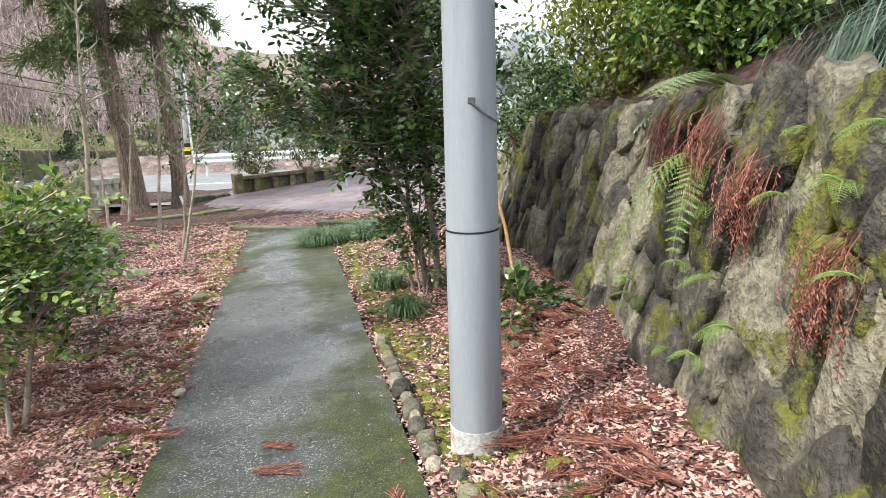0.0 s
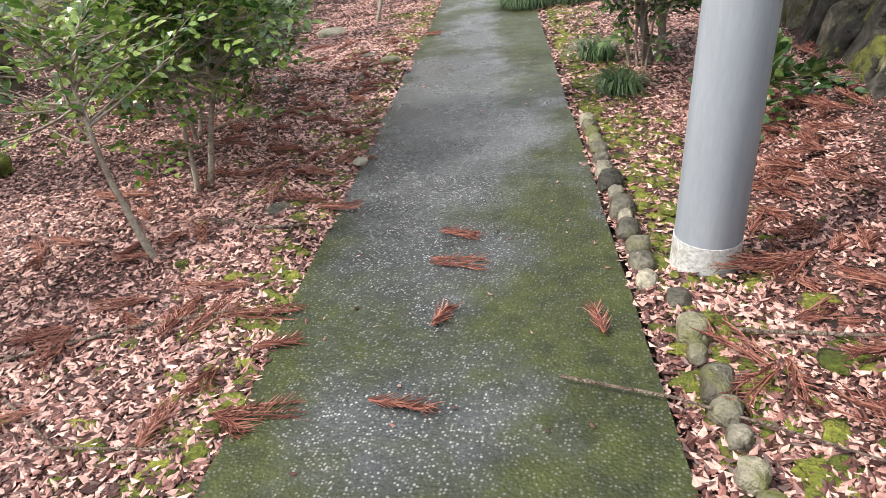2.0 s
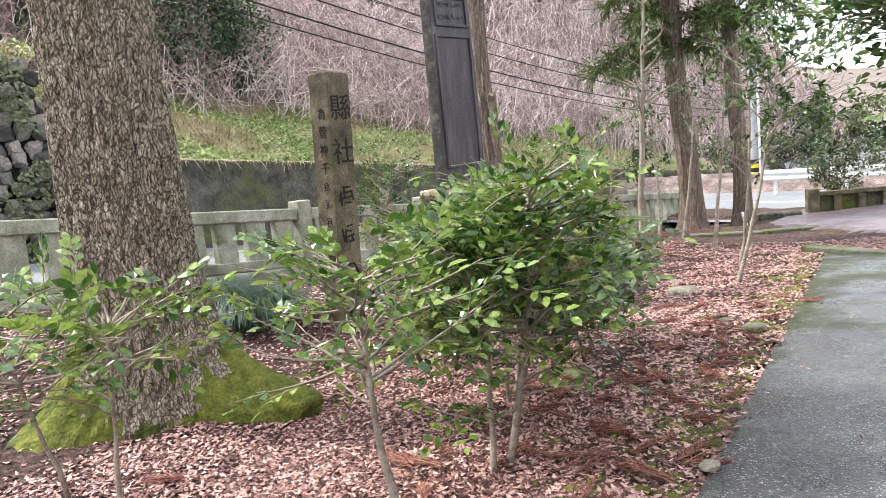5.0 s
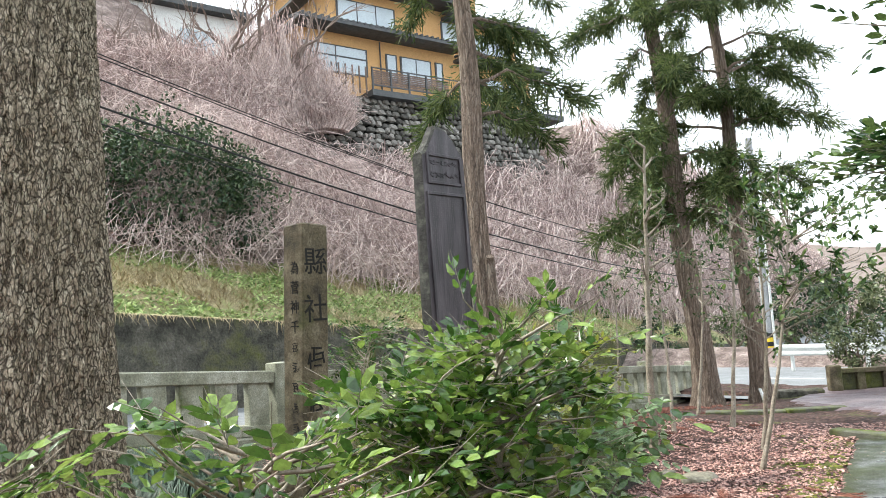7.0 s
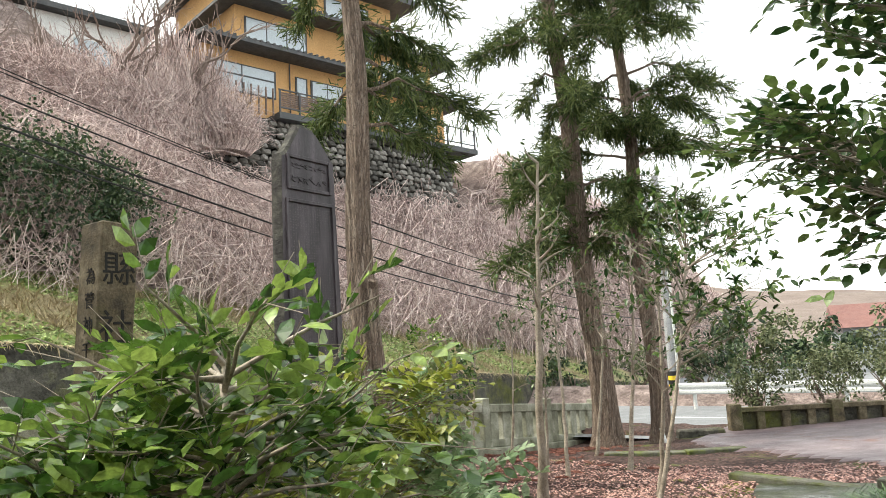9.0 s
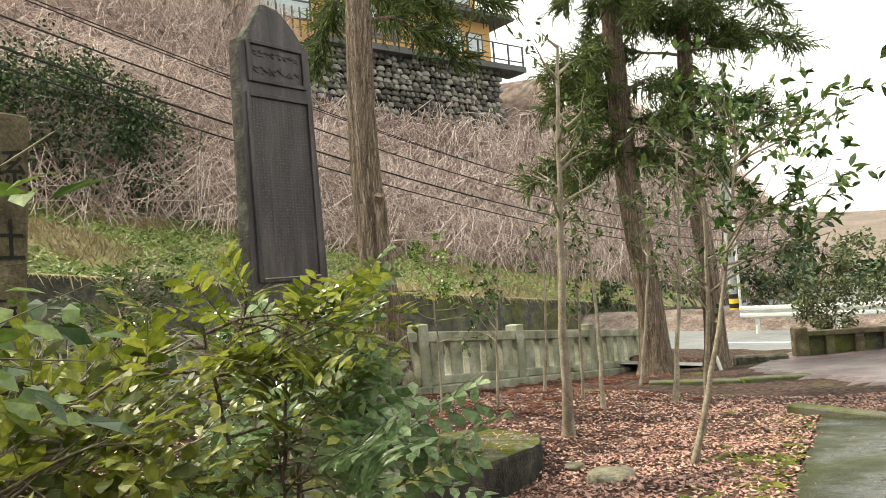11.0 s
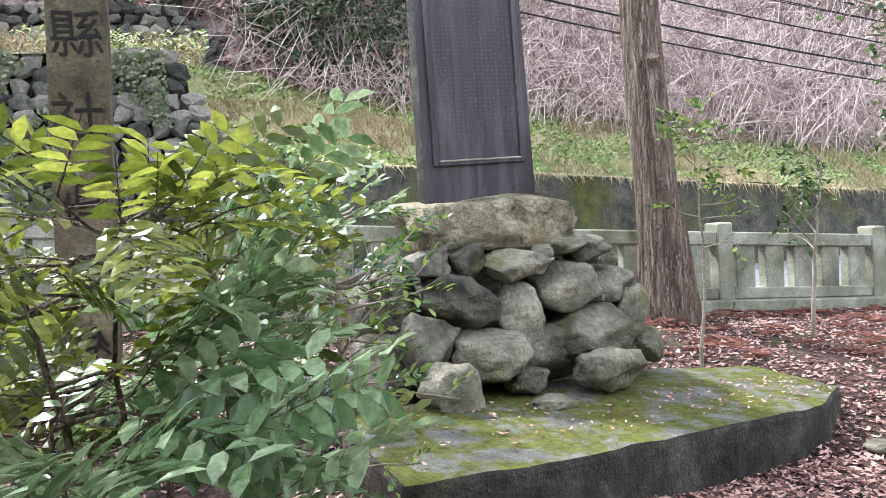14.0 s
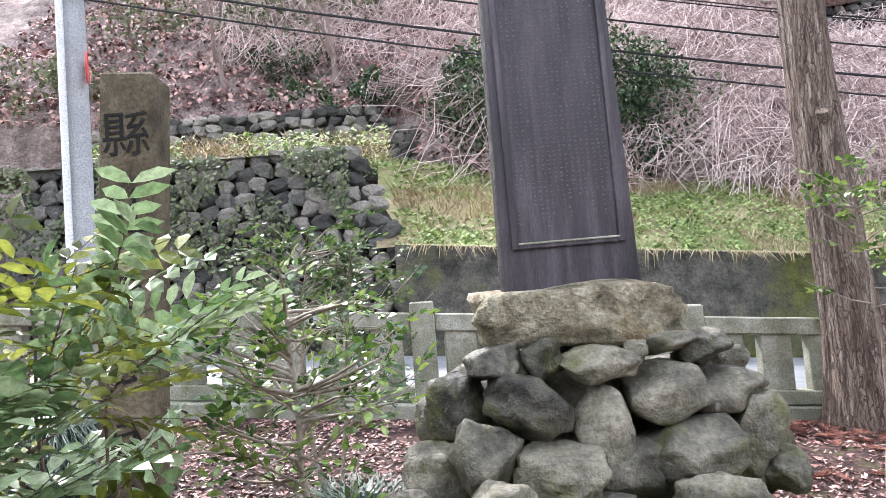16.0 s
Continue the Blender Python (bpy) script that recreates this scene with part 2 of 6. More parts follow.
M_OCHRE = material("ochre_render", [(0.56, 0.33, 0.14), (0.62, 0.38, 0.17)], 1, 0.9, 0.1)
M_ROOF = material("dark_roof", [(0.05, 0.055, 0.06), (0.09, 0.095, 0.10)], 3, 0.6, 0.2)
M_WHITE = material("white_paint", [(0.62, 0.64, 0.63), (0.75, 0.76, 0.75)], 2, 0.5, 0.05)
M_GLASS = material("window_glass", [(0.42, 0.50, 0.56), (0.50, 0.58, 0.63)], 0.5, 0.12, 0, spec=0.8)
M_WIRE = material("cable", [(0.012, 0.012, 0.013), (0.02, 0.02, 0.02)], 3, 0.6, 0)
M_BACKHILL = material("far_hill", [(0.13, 0.10, 0.085), (0.20, 0.16, 0.14)], 0.2, 1.0, 0.3, 3)


def path_material():
    """Exposed-aggregate concrete, damp, with small pale pebbles; moss along one edge and at the far end."""
    m = material("wet_aggregate", [(0.02, 0.023, 0.023), (0.044, 0.049, 0.05), (0.085, 0.092, 0.094)], 1.6, 0.5, 0.0, 130)
    n, l = m.node_tree.nodes, m.node_tree.links
    bsdf = n["Principled BSDF"]
    base = bsdf.inputs["Base Color"].links[0].from_socket
    geo = n.new("ShaderNodeNewGeometry")

    def noised(scale, detail):
        t = n.new("ShaderNodeTexNoise")
        t.inputs["Scale"].default_value, t.inputs["Detail"].default_value, t.inputs["Roughness"].default_value = scale, detail, 0.65
        l.new(geo.outputs["Position"], t.inputs["Vector"])
        return t.outputs["Fac"]

    def ramp(src, a, b, c=0.0, d=1.0):
        t = n.new("ShaderNodeMapRange")
        for k, v in enumerate((a, b, c, d)):
            t.inputs[k + 1].default_value = v
        l.new(src, t.inputs[0])
        return t.outputs[0]

    def maths(op, a, b):
        t = n.new("ShaderNodeMath")
        t.operation = op
        for k, v in enumerate((a, b)):
            if isinstance(v, float):
                t.inputs[k].default_value = v
            else:
                l.new(v, t.inputs[k])
        return t.outputs[0]

    def mix(f, a, b):
        t = n.new("ShaderNodeMix")
        t.data_type = "RGBA"
        for sock, v in ((t.inputs[0], f), (t.inputs[6], a), (t.inputs[7], b)):
            if isinstance(v, tuple):
                sock.default_value = (*v, 1)
            else:
                l.new(v, sock)
        return t.outputs[2]

    across = n.new("ShaderNodeVectorMath")
    across.operation = "DOT_PRODUCT"
    across.inputs[1].default_value = (1.0, 0.2, 0.0)
    l.new(geo.outputs["Position"], across.inputs[0])
    sep = n.new("ShaderNodeSeparateXYZ")
    l.new(geo.outputs["Position"], sep.inputs[0])
    side = maths("ADD", ramp(across.outputs["Value"], -0.15, 0.40, 0.0, 0.25), ramp(across.outputs["Value"], -0.92, -0.75, 0.16, 0.0))
    far_end = maths("MULTIPLY", ramp(sep.outputs[1], 6.0, 9.5, 0.0, 0.21), 1.0)
    near_end = ramp(sep.outputs[1], 2.2, 5.2, 0.17, 0.0)
    grown = maths("ADD", maths("ADD", noised(1.3, 7.0), side), maths("ADD", far_end, near_end))
    vor = n.new("ShaderNodeTexVoronoi")
    vor.inputs["Scale"].default_value = 85
    l.new(geo.outputs["Position"], vor.inputs["Vector"])
    tint = n.new("ShaderNodeSeparateColor")
    l.new(vor.outputs["Color"], tint.inputs[0])
    speck = maths("MULTIPLY", ramp(tint.outputs[0], 0.50, 0.9), ramp(vor.outputs["Distance"], 0.22, 0.5, 1.0, 0.0))
    gaps = maths("MULTIPLY", ramp(tint.outputs[1], 0.55, 0.9), 0.7)
    col = mix(gaps, base, (0.028, 0.031, 0.03))
    moss_col = mix(ramp(noised(9.0, 4.0), 0.35, 0.65), (0.040, 0.050, 0.009), (0.016, 0.021, 0.006))
    cover = ramp(grown, 0.58, 0.76)
    col = mix(cover, col, moss_col)
    col = mix(maths("MULTIPLY", speck, ramp(cover, 0.0, 1.0, 1.0, 0.3)), col, (0.34, 0.34, 0.32))
    l.new(col, bsdf.inputs["Base Color"])
    wet = ramp(noised(1.1, 5.0), 0.40, 0.62, 0.14, 0.42)
    l.new(maths("ADD", wet, ramp(cover, 0.0, 1.0, 0.0, 0.35)), bsdf.inputs["Roughness"])
    b = n.new("ShaderNodeBump")
    b.inputs["Strength"].default_value, b.inputs["Distance"].default_value = 0.6, 0.006
    b.invert = True
    l.new(vor.outputs["Distance"], b.inputs["Height"])
    l.new(b.outputs[0], bsdf.inputs["Normal"])
    return m


M_PATH = path_material()


def cracked_bark(m, stretch, width, dark):
    """Cuts the bark into plates parted by dark furrows."""
    n, l = m.node_tree.nodes, m.node_tree.links
    bsdf = n["Principled BSDF"]
    base = bsdf.inputs["Base Color"].links[0].from_socket
    geo = n.new("ShaderNodeNewGeometry")
    wob = n.new("ShaderNodeTexNoise")
    wob.inputs["Scale"].default_value, wob.inputs["Detail"].default_value = 9.0, 4.0
    l.new(geo.outputs["Position"], wob.inputs["Vector"])
    push = n.new("ShaderNodeVectorMath")
    push.operation = "MULTIPLY_ADD"
    push.inputs[1].default_value = (0.09, 0.09, 0.09)
    l.new(wob.outputs["Color"], push.inputs[0])
    l.new(geo.outputs["Position"], push.inputs[2])
    mp = n.new("ShaderNodeMapping")
    mp.inputs["Scale"].default_value = stretch
    l.new(push.outputs[0], mp.inputs["Vector"])
    vor = n.new("ShaderNodeTexVoronoi")
    vor.feature = "DISTANCE_TO_EDGE"
    vor.inputs["Scale"].default_value = 1.0
    l.new(mp.outputs[0], vor.inputs["Vector"])
    edge = n.new("ShaderNodeMapRange")
    edge.inputs[1].default_value, edge.inputs[2].default_value = 0.0, width
    l.new(vor.outputs["Distance"], edge.inputs[0])
    mx = n.new("ShaderNodeMix")
    mx.data_type = "RGBA"
    mx.inputs[6].default_value = (*dark, 1)
    l.new(edge.outputs[0], mx.inputs[0])
    l.new(base, mx.inputs[7])
    l.new(mx.outputs[2], bsdf.inputs["Base Color"])
    b = n.new("ShaderNodeBump")
    b.inputs["Strength"].default_value, b.inputs["Distance"].default_value = 1.0, 0.02
    l.new(edge.outputs[0], b.inputs["Height"])
    l.new(bsdf.inputs["Normal"].links[0].from_socket, b.inputs["Normal"])
    l.new(b.outputs[0], bsdf.inputs["Normal"])


cracked_bark(M_BIGBARK, (44, 44, 13), 0.14, (0.09, 0.07, 0.048))
cracked_bark(M_BARK, (34, 34, 1.5), 0.10, (0.12, 0.088, 0.068))

# ---- the ground ----
def sheet(x0, x1, y0, y1, nx, ny, f):
    g = Geo()
    vs = []
    for j in range(ny + 1):
        for i in range(nx + 1):
            x, y = lerp(x0, x1, i / nx), lerp(y0, y1, j / ny)
            vs.append((x, y, f(x, y)))
    fs = [(j * (nx + 1) + i, j * (nx + 1) + i + 1, (j + 1) * (nx + 1) + i + 1, (j + 1) * (nx + 1) + i) for j in range(ny) for i in range(nx)]
    g.add(vs, fs)
    return g


def rough_soil(x, y):
    return soil(x, y) + 0.03 * noise.noise(Vector((x * 1.7, y * 1.7, 0))) + 0.018 * noise.noise(Vector((x * 5, y * 5, 3)))


def path_left(y):
    return -1.62 - 0.195 * (y - 3.5) if y < 14 else -3.67


def path_right(y):
    return -0.20 - 0.205 * (y - 3.5)


def garden_floor(x, y):
    z = rough_soil(x, y)
    if path_left(y) - 0.02 < x < path_right(y) + 0.02 and y < 12.6:
        z -= 0.09
    return z


solid("ground", sheet(-8.6, 3.4, -6, 20.2, 130, 280, garden_floor), M_SOIL, "dark soil under fallen leaves and moss", "ground", kind="structure", flat=False)

far = Geo()
far.add([(-400, -200, -2.6), (400, -200, -2.6), (400, 900, -2.6), (-400, 900, -2.6)], [(0, 1, 2, 3)])
solid("ground_far", far, M_BACKHILL, "open ground reaching to the horizon", "ground", kind="structure")

g = Geo()
n = 60
vs = []
for j in range(n + 1):
    y = lerp(-5, 12.55, j / n)
    for x in (path_left(y), lerp(path_left(y), path_right(y), 0.5), path_right(y)):
        wob = 0.02 * noise.noise(Vector((x * 3, y * 2.3, 9)))
        vs.append((x + wob, y, soil(x, y) + 0.012))
    vs.append((path_right(y), y, soil(path_right(y), y) - 0.08))
    vs.append((path_left(y), y, soil(path_left(y), y) - 0.08))
fs = []
for j in range(n):
    a, b = j * 5, j * 5 + 5
    fs += [(a, a + 1, b + 1, b), (a + 1, a + 2, b + 2, b + 1), (a + 2, a + 3, b + 3, b + 2), (a + 4, a, b, b + 4)]
g.add(vs, fs)
solid("path", g, M_PATH, "wet mossy concrete garden path", "path", kind="structure")

# ---- road, lot ----
g = sheet(-14.2, -8.62, -30, 18, 8, 40, lambda x, y: road_z(y))
solid("road", g, M_ROAD, "grey asphalt road behind the stone fence", "road", kind="structure")
g = sheet(-14.2, 30, 18, 60, 20, 30, lambda x, y: road_z(y))
solid("road_bend", g, M_ROAD, "grey asphalt road bending past the entrance", "road", kind="structure")
g = sheet(-5.6, 12, 12.2, 21.0, 80, 48, lambda x, y: soil(x, y) + 0.03 if y > 12.9 + 0.85 * max(-0.8 - x, -0.8) + 0.25 * noise.noise(Vector((x * 0.9, y * 0.5, 2))) else soil(x, y) - 0.06)
solid("parking_lot", g, M_LOT, "wet reddish gravel forecourt strewn with needles", "forecourt", kind="structure")

# ---- retaining wall, bank and hillside ----
def wall_top(y):
    return 1.25 - 0.094 * (clamp(y, -25, 60) - 11.5)


g = Geo()
n = 60
vs, fs = [], []
for j in range(n + 1):
    y = lerp(7.3, 40, j / n)
    zt, zb = wall_top(y), road_z(min(y, 40)) - 0.3
    vs += [(-13.85, y, zb), (-14.05, y, zt), (-14.4, y, zt), (-14.4, y, zb)]
for j in range(n):
    a, b = j * 4, j * 4 + 4
    fs += [(a, b, b + 1, a + 1), (a + 1, b + 1, b + 2, a + 2), (a + 2, b + 2, b + 3, a + 3)]
g.add(vs, fs)
solid("retaining_wall", g, M_CONCRETE, "dark mossy concrete retaining wall along the road", "retaining wall", kind="structure")


def bank(x, y):
    t = clamp((-14.1 - x) / 3.9)
    return wall_top(y) - 0.03 + t * (2.05 - 0.02 * (y - 11)) + 0.12 * noise.noise(Vector((x * 0.8, y * 0.8, 4)))


solid("grass_bank", sheet(-18.3, -14.1, 7.0, 40, 14, 80, bank), M_GRASSBANK, "green weedy bank above the retaining wall", "bank", kind="structure", flat=False)


def hill(u, y):
    """u runs up the slope from the top of the bank; gives x and z."""
    top = lerp(14.0, 8.5, smooth((y - 38) / 45)) - lerp(0, 9, smooth((y - 60) / 45))
    top -= 2.4 * smooth((y - 17) / 2) * smooth((39 - y) / 3)
    z0 = wall_top(y) + 1.3 + 1.6 * smooth((9.3 - y) / 2.2)
    x = -17.4 - 2.6 * smooth((9.3 - y) / 2.2) * (1 - u) - lerp(8.6, 5.4, smooth((y - 21) / 15)) * u ** 1.25
    z = lerp(z0, top - 2.6, u)
    k = 0.55 * noise.noise(Vector((u * 7, y * 0.5, 1))) + 0.25 * noise.noise(Vector((u * 20, y * 1.5, 2)))
    return x - k * 0.4, z + k


g = Geo()
nu, ny = 40, 240
vs = []
for j in range(ny + 1):
    y = lerp(-30, 110, j / ny)
    foot = hill(0.0, y)
    vs.append((foot[0], y, foot[1] - 6.0))
    for i in range(nu + 1):
        x, z = hill(i / nu, y)
        vs.append((x, y, z))
    vs.append((-60, y, vs[-1][2] + lerp(34, 4, smooth((y - 14) / 10))))
w = nu + 3
g.add(vs, [(j * w + i, (j + 1) * w + i, (j + 1) * w + i + 1, j * w + i + 1) for j in range(ny) for i in range(w - 1)])
solid("hillside", g, M_HILL, "steep hillside of dry brown brush and vines", "hillside", kind="structure", flat=False)

# ---- stone fence ----
FX = -8.5


def rail_z(y):
    return 0.32 - 0.09 * (y - 10.8)


fence = thing("stone_fence", (FX, 8, -0.4), "weathered mossy stone fence along the road", "fence")
slope = math.atan(-0.09)
POSTS = [12.3 + 2.35 * k for k in range(-7, 4)]


def fpart(name, cx, cy, cz, sx, sy, sz, rx=0.0, bev=0.012, label=""):
    g = Geo()
    g.box(cx - FX, cy - 8, cz + 0.4, sx, sy, sz, Euler((rx, 0, 0)).to_matrix(), bev)
    return part(name, g, M_GRANITE, fence, label)


for y in POSTS:
    fpart("post", FX, y, rail_z(y) + 0.10 - 0.45, 0.23, 0.21, 0.90)
    if y > 18.5:
        continue
    ym = y + 1.175
    L = 2.14
    fpart("rail", FX, ym, rail_z(ym) - 0.075, 0.19, L, 0.15, slope)
    fpart("sill", FX, ym, rail_z(ym) - 0.70, 0.2, L, 0.13, slope)
    for k in range(5):
        yy = y + 0.105 + 2.14 * (k + 0.5) / 5
        fpart("baluster", FX, yy, rail_z(yy) - 0.39, 0.13, 0.275, 0.52)
    fpart("plinth", FX + 0.05, ym, rail_z(ym) - 0.93, 0.3, 2.35, 0.32, slope)



# ---- shapes ----
def ico(level):
    bm = bmesh.new()
    bmesh.ops.create_icosphere(bm, subdivisions=level, radius=1.0)
    bm.verts.ensure_lookup_table()
    out = [v.co.copy() for v in bm.verts], [tuple(v.index for v in f.verts) for f in bm.faces]
    bm.free()
    return out


ICO = {k: ico(k) for k in (1, 2, 3, 4)}


def lump(size, seed, level=3, rough=0.22, square=0.6, g=None, at=(0, 0, 0), m=None, cuts=0, depth=(0.62, 0.86)):
    """A worn boulder; cuts split flat faces off it."""
    g = g or Geo()
    vs = []
    cr_ = random.Random(int(seed * 1000))
    planes = [(rvec(cr_).normalized(), cr_.uniform(*depth)) for k in range(cuts)]
    off = Vector((seed * 3.7, seed * 1.3, seed * 7.1))
    for p in ICO[level][0]:
        k = max(abs(p.x), abs(p.y), abs(p.z))
        q = p.lerp(p / k * 0.82, square)
        r = 1 + rough * noise.noise(p * 1.2 + off) + rough * 0.5 * noise.noise(p * 3.1 + off)
        r -= rough * 0.30 * abs(noise.noise(p * 4.7 + off)) - rough * 0.12 * noise.noise(p * 10 + off)
        for nn, dd in planes:
            over = q.dot(nn) - dd
            if over > 0:
                q = q - nn * (over * 0.92)
        q = Vector((q.x * size[0], q.y * size[1], q.z * size[2])) * r
        if m is not None:
            q = m @ q
        vs.append(q + Vector(at))
    g.add(vs, ICO[level][1])
    return g


def on_soil(x, y, dz=0.0):
    return (x, y, soil(x, y) + dz)


def rvec(r):
    while True:
        v = Vector((r.uniform(-1, 1), r.uniform(-1, 1), r.uniform(-1, 1)))
        if 0.05 < v.length < 1:
            return v


def curve(a, b, bend, n, r, shake=0.012):
    """A wavering line from a to b."""
    a, b = Vector(a), Vector(b)
    off = rvec(r) * bend * (b - a).length
    pts = []
    for i in range(n + 1):
        t = i / n
        pts.append(a.lerp(b, t) + off * math.sin(math.pi * t) + rvec(r) * (shake * (b - a).length if 0 < i < n else 0))
    return pts


def shrub(name, at, label, category, height, radius, stems, twigs, leaf, width, mat, r, low=0.3, pinnate=False, bark=None, girth=0.018, lean=(0, 0), squash=1.0, per=9, group="", arch=1.0):
    """A broad-leaved shrub: stems, branches that end in a loose crown, leaves along the twigs."""
    root = thing(name, at, label, category, group)
    wood, green = Geo(), Geo()
    top = Vector((lean[0], lean[1], height))
    for s in range(stems):
        a = 2 * math.pi * (s + r.random()) / max(1, stems)
        spread = radius * (0.0 if stems == 1 else 0.55) * r.uniform(0.4, 1.0)
        base = Vector((math.cos(a) * 0.05, math.sin(a) * 0.05, -0.05)) * (0 if stems == 1 else 1)
        base.z = -0.06
        tip = top * r.uniform(0.8, 1.0) + Vector((math.cos(a) * spread, math.sin(a) * spread, 0))
        line = curve(base, tip, 0.07, 10, r)
        for i, q in enumerate(line):
            f = (i / 10) ** arch - i / 10
            q.x, q.y = q.x + lean[0] * f, q.y + lean[1] * f
        gr = girth * r.uniform(0.75, 1.1)
        stem = Geo()
        stem.tube(line, [lerp(gr, gr * 0.25, i / 10) for i in range(11)], 7)
        part("stem", stem, bark or M_TWIG, root, flat=False)
        for k in range(twigs // stems):
            f = lerp(low, 1.0, math.sqrt(r.random()))
            i = min(9, int(f * 10))
            p = line[i].lerp(line[i + 1], f * 10 - i)
            ang = r.uniform(0, 2 * math.pi)
            span = radius * math.sqrt(max(0.05, 1 - (2 * (f - low) / (1 - low) * 0.5 - 0.35) ** 2)) * r.uniform(0.45, 1.0) * squash
            d = Vector((math.cos(ang), math.sin(ang), r.uniform(0.0, 0.7)))
            q = p + d * span
            tw = curve(p, q, 0.12, 5, r)
            wood.tube(tw, [lerp(gr * 0.4, 0.0022, j / 5) for j in range(6)], 4, caps=False)
            if pinnate:
                for e in range(3):
                    st = tw[3 + e if e < 2 else 5]
                    dd = (d + rvec(r) * 0.7 + Vector((0, 0, -0.1))).normalized()
                    lie = Vector((0, 0, 1)) + rvec(r) * 1.0
                    for j in range(1, 7):
                        c = st + dd * (leaf * 0.62 * j) - Vector((0, 0, 0.012 * j * j * leaf * 10 * 0.1))
                        side = dd.cross(lie).normalized()
                        up = side.cross(dd)
                        for sg in (1, -1):
                            ld = (dd * 0.55 + side * sg + up * r.uniform(-0.15, 0.2)).normalized()
                            green.leaf(c, ld, up + rvec(r) * 0.2, leaf * r.uniform(0.8, 1.15), width * r.uniform(0.85, 1.1))
                    wood.tube([st, st + dd * leaf * 3.8], [0.0025, 0.001], 3, caps=False)
            else:
                # flat sprays: leaves alternate along short side twigs
                for e in range(max(2, per // 4)):
                    t = lerp(0.3, 1.0, (e + r.random()) / max(2, per // 4)) * 5
                    i = min(4, int(t))
                    st = tw[i].lerp(tw[i + 1], t - i)
                    dd = (d.normalized() * 0.7 + rvec(r) * 0.75 + Vector((0, 0, 0.1))).normalized()
                    nl = r.randint(5, 8)
                    step = leaf * 0.42
                    side = dd.cross(Vector((0, 0, 1)) + rvec(r) * 0.8).normalized()
                    up = side.cross(dd)
                    for j in range(nl):
                        c = st + dd * (step * (j + 0.6)) - Vector((0, 0, 0.006 * j * j * leaf * 4))
                        sg = 1 if j % 2 else -1
                        ld = (dd * (0.75 if j < nl - 1 else 2.5) + side * sg + up * r.uniform(-0.35, 0.25)).normalized()
                        green.leaf(c, ld, up + rvec(r) * 0.35, leaf * r.uniform(0.7, 1.15), width * r.uniform(0.8, 1.15))
                    wood.tube([st, st + dd * (step * nl)], [0.0022, 0.001], 3, caps=False)
    tagged(part("twig", wood, bark or M_TWIG, root, flat=False), kind="stuff")
    tagged(part("foliage", green, mat, root), kind="stuff")
    return root


# ---- utility pole beside the path ----
pole = thing("utility_pole", (0.135, 3.5, -0.25), "grey galvanised steel utility pole with a joint", "utility pole")
g = Geo()
lean_pole = 0.012
g.tube([(0.0, 0, 0), (0.004, 0, 0.22)], [0.137, 0.136], 40)
part("base_sleeve", g, material("sleeve", [(0.30, 0.27, 0.22), (0.45, 0.46, 0.45), (0.5, 0.5, 0.49)], 7, 0.7, 0.3, 60), pole, "weathered rust-stained lower sleeve", flat=False)
g = Geo()
g.tube([(0.004, 0, 0.22), (0.012, 0, 1.245)], [0.133, 0.131], 40)
part("lower_tube", g, M_POLE, pole, flat=False)
g = Geo()
g.tube([(0.012, 0, 1.25), (0.025, 0, 2.6), (0.05, 0, 8.2)], [0.127, 0.122, 0.10], 40)
part("upper_tube", g, M_POLE, pole, flat=False)
g = Geo()
g.tube([(0.012, 0, 1.243), (0.012, 0, 1.251)], [0.1325, 0.1325], 40)
part("joint_ring", g, M_WIRE, pole, flat=False)
g = Geo()
g.box(0.02, -0.124, 1.86, 0.035, 0.012, 0.03, None, 0.003)
g.tube([(0.02, -0.125, 1.85), (0.09, -0.13, 1.79), (0.15, -0.09, 1.75)], [0.007, 0.006, 0.005], 8)
part("step_bolt", g, M_ROOF, pole, "short bent steel bolt")

# ---- rock wall beside the path ----
def wall_h(y):
    """Height of the rock wall's top."""
    return lerp(1.62, 1.0, clamp((y - 2) / 9))


def wall_foot(y):
    return 0.96 - 0.035 * max(0, y - 5) ** 1.4


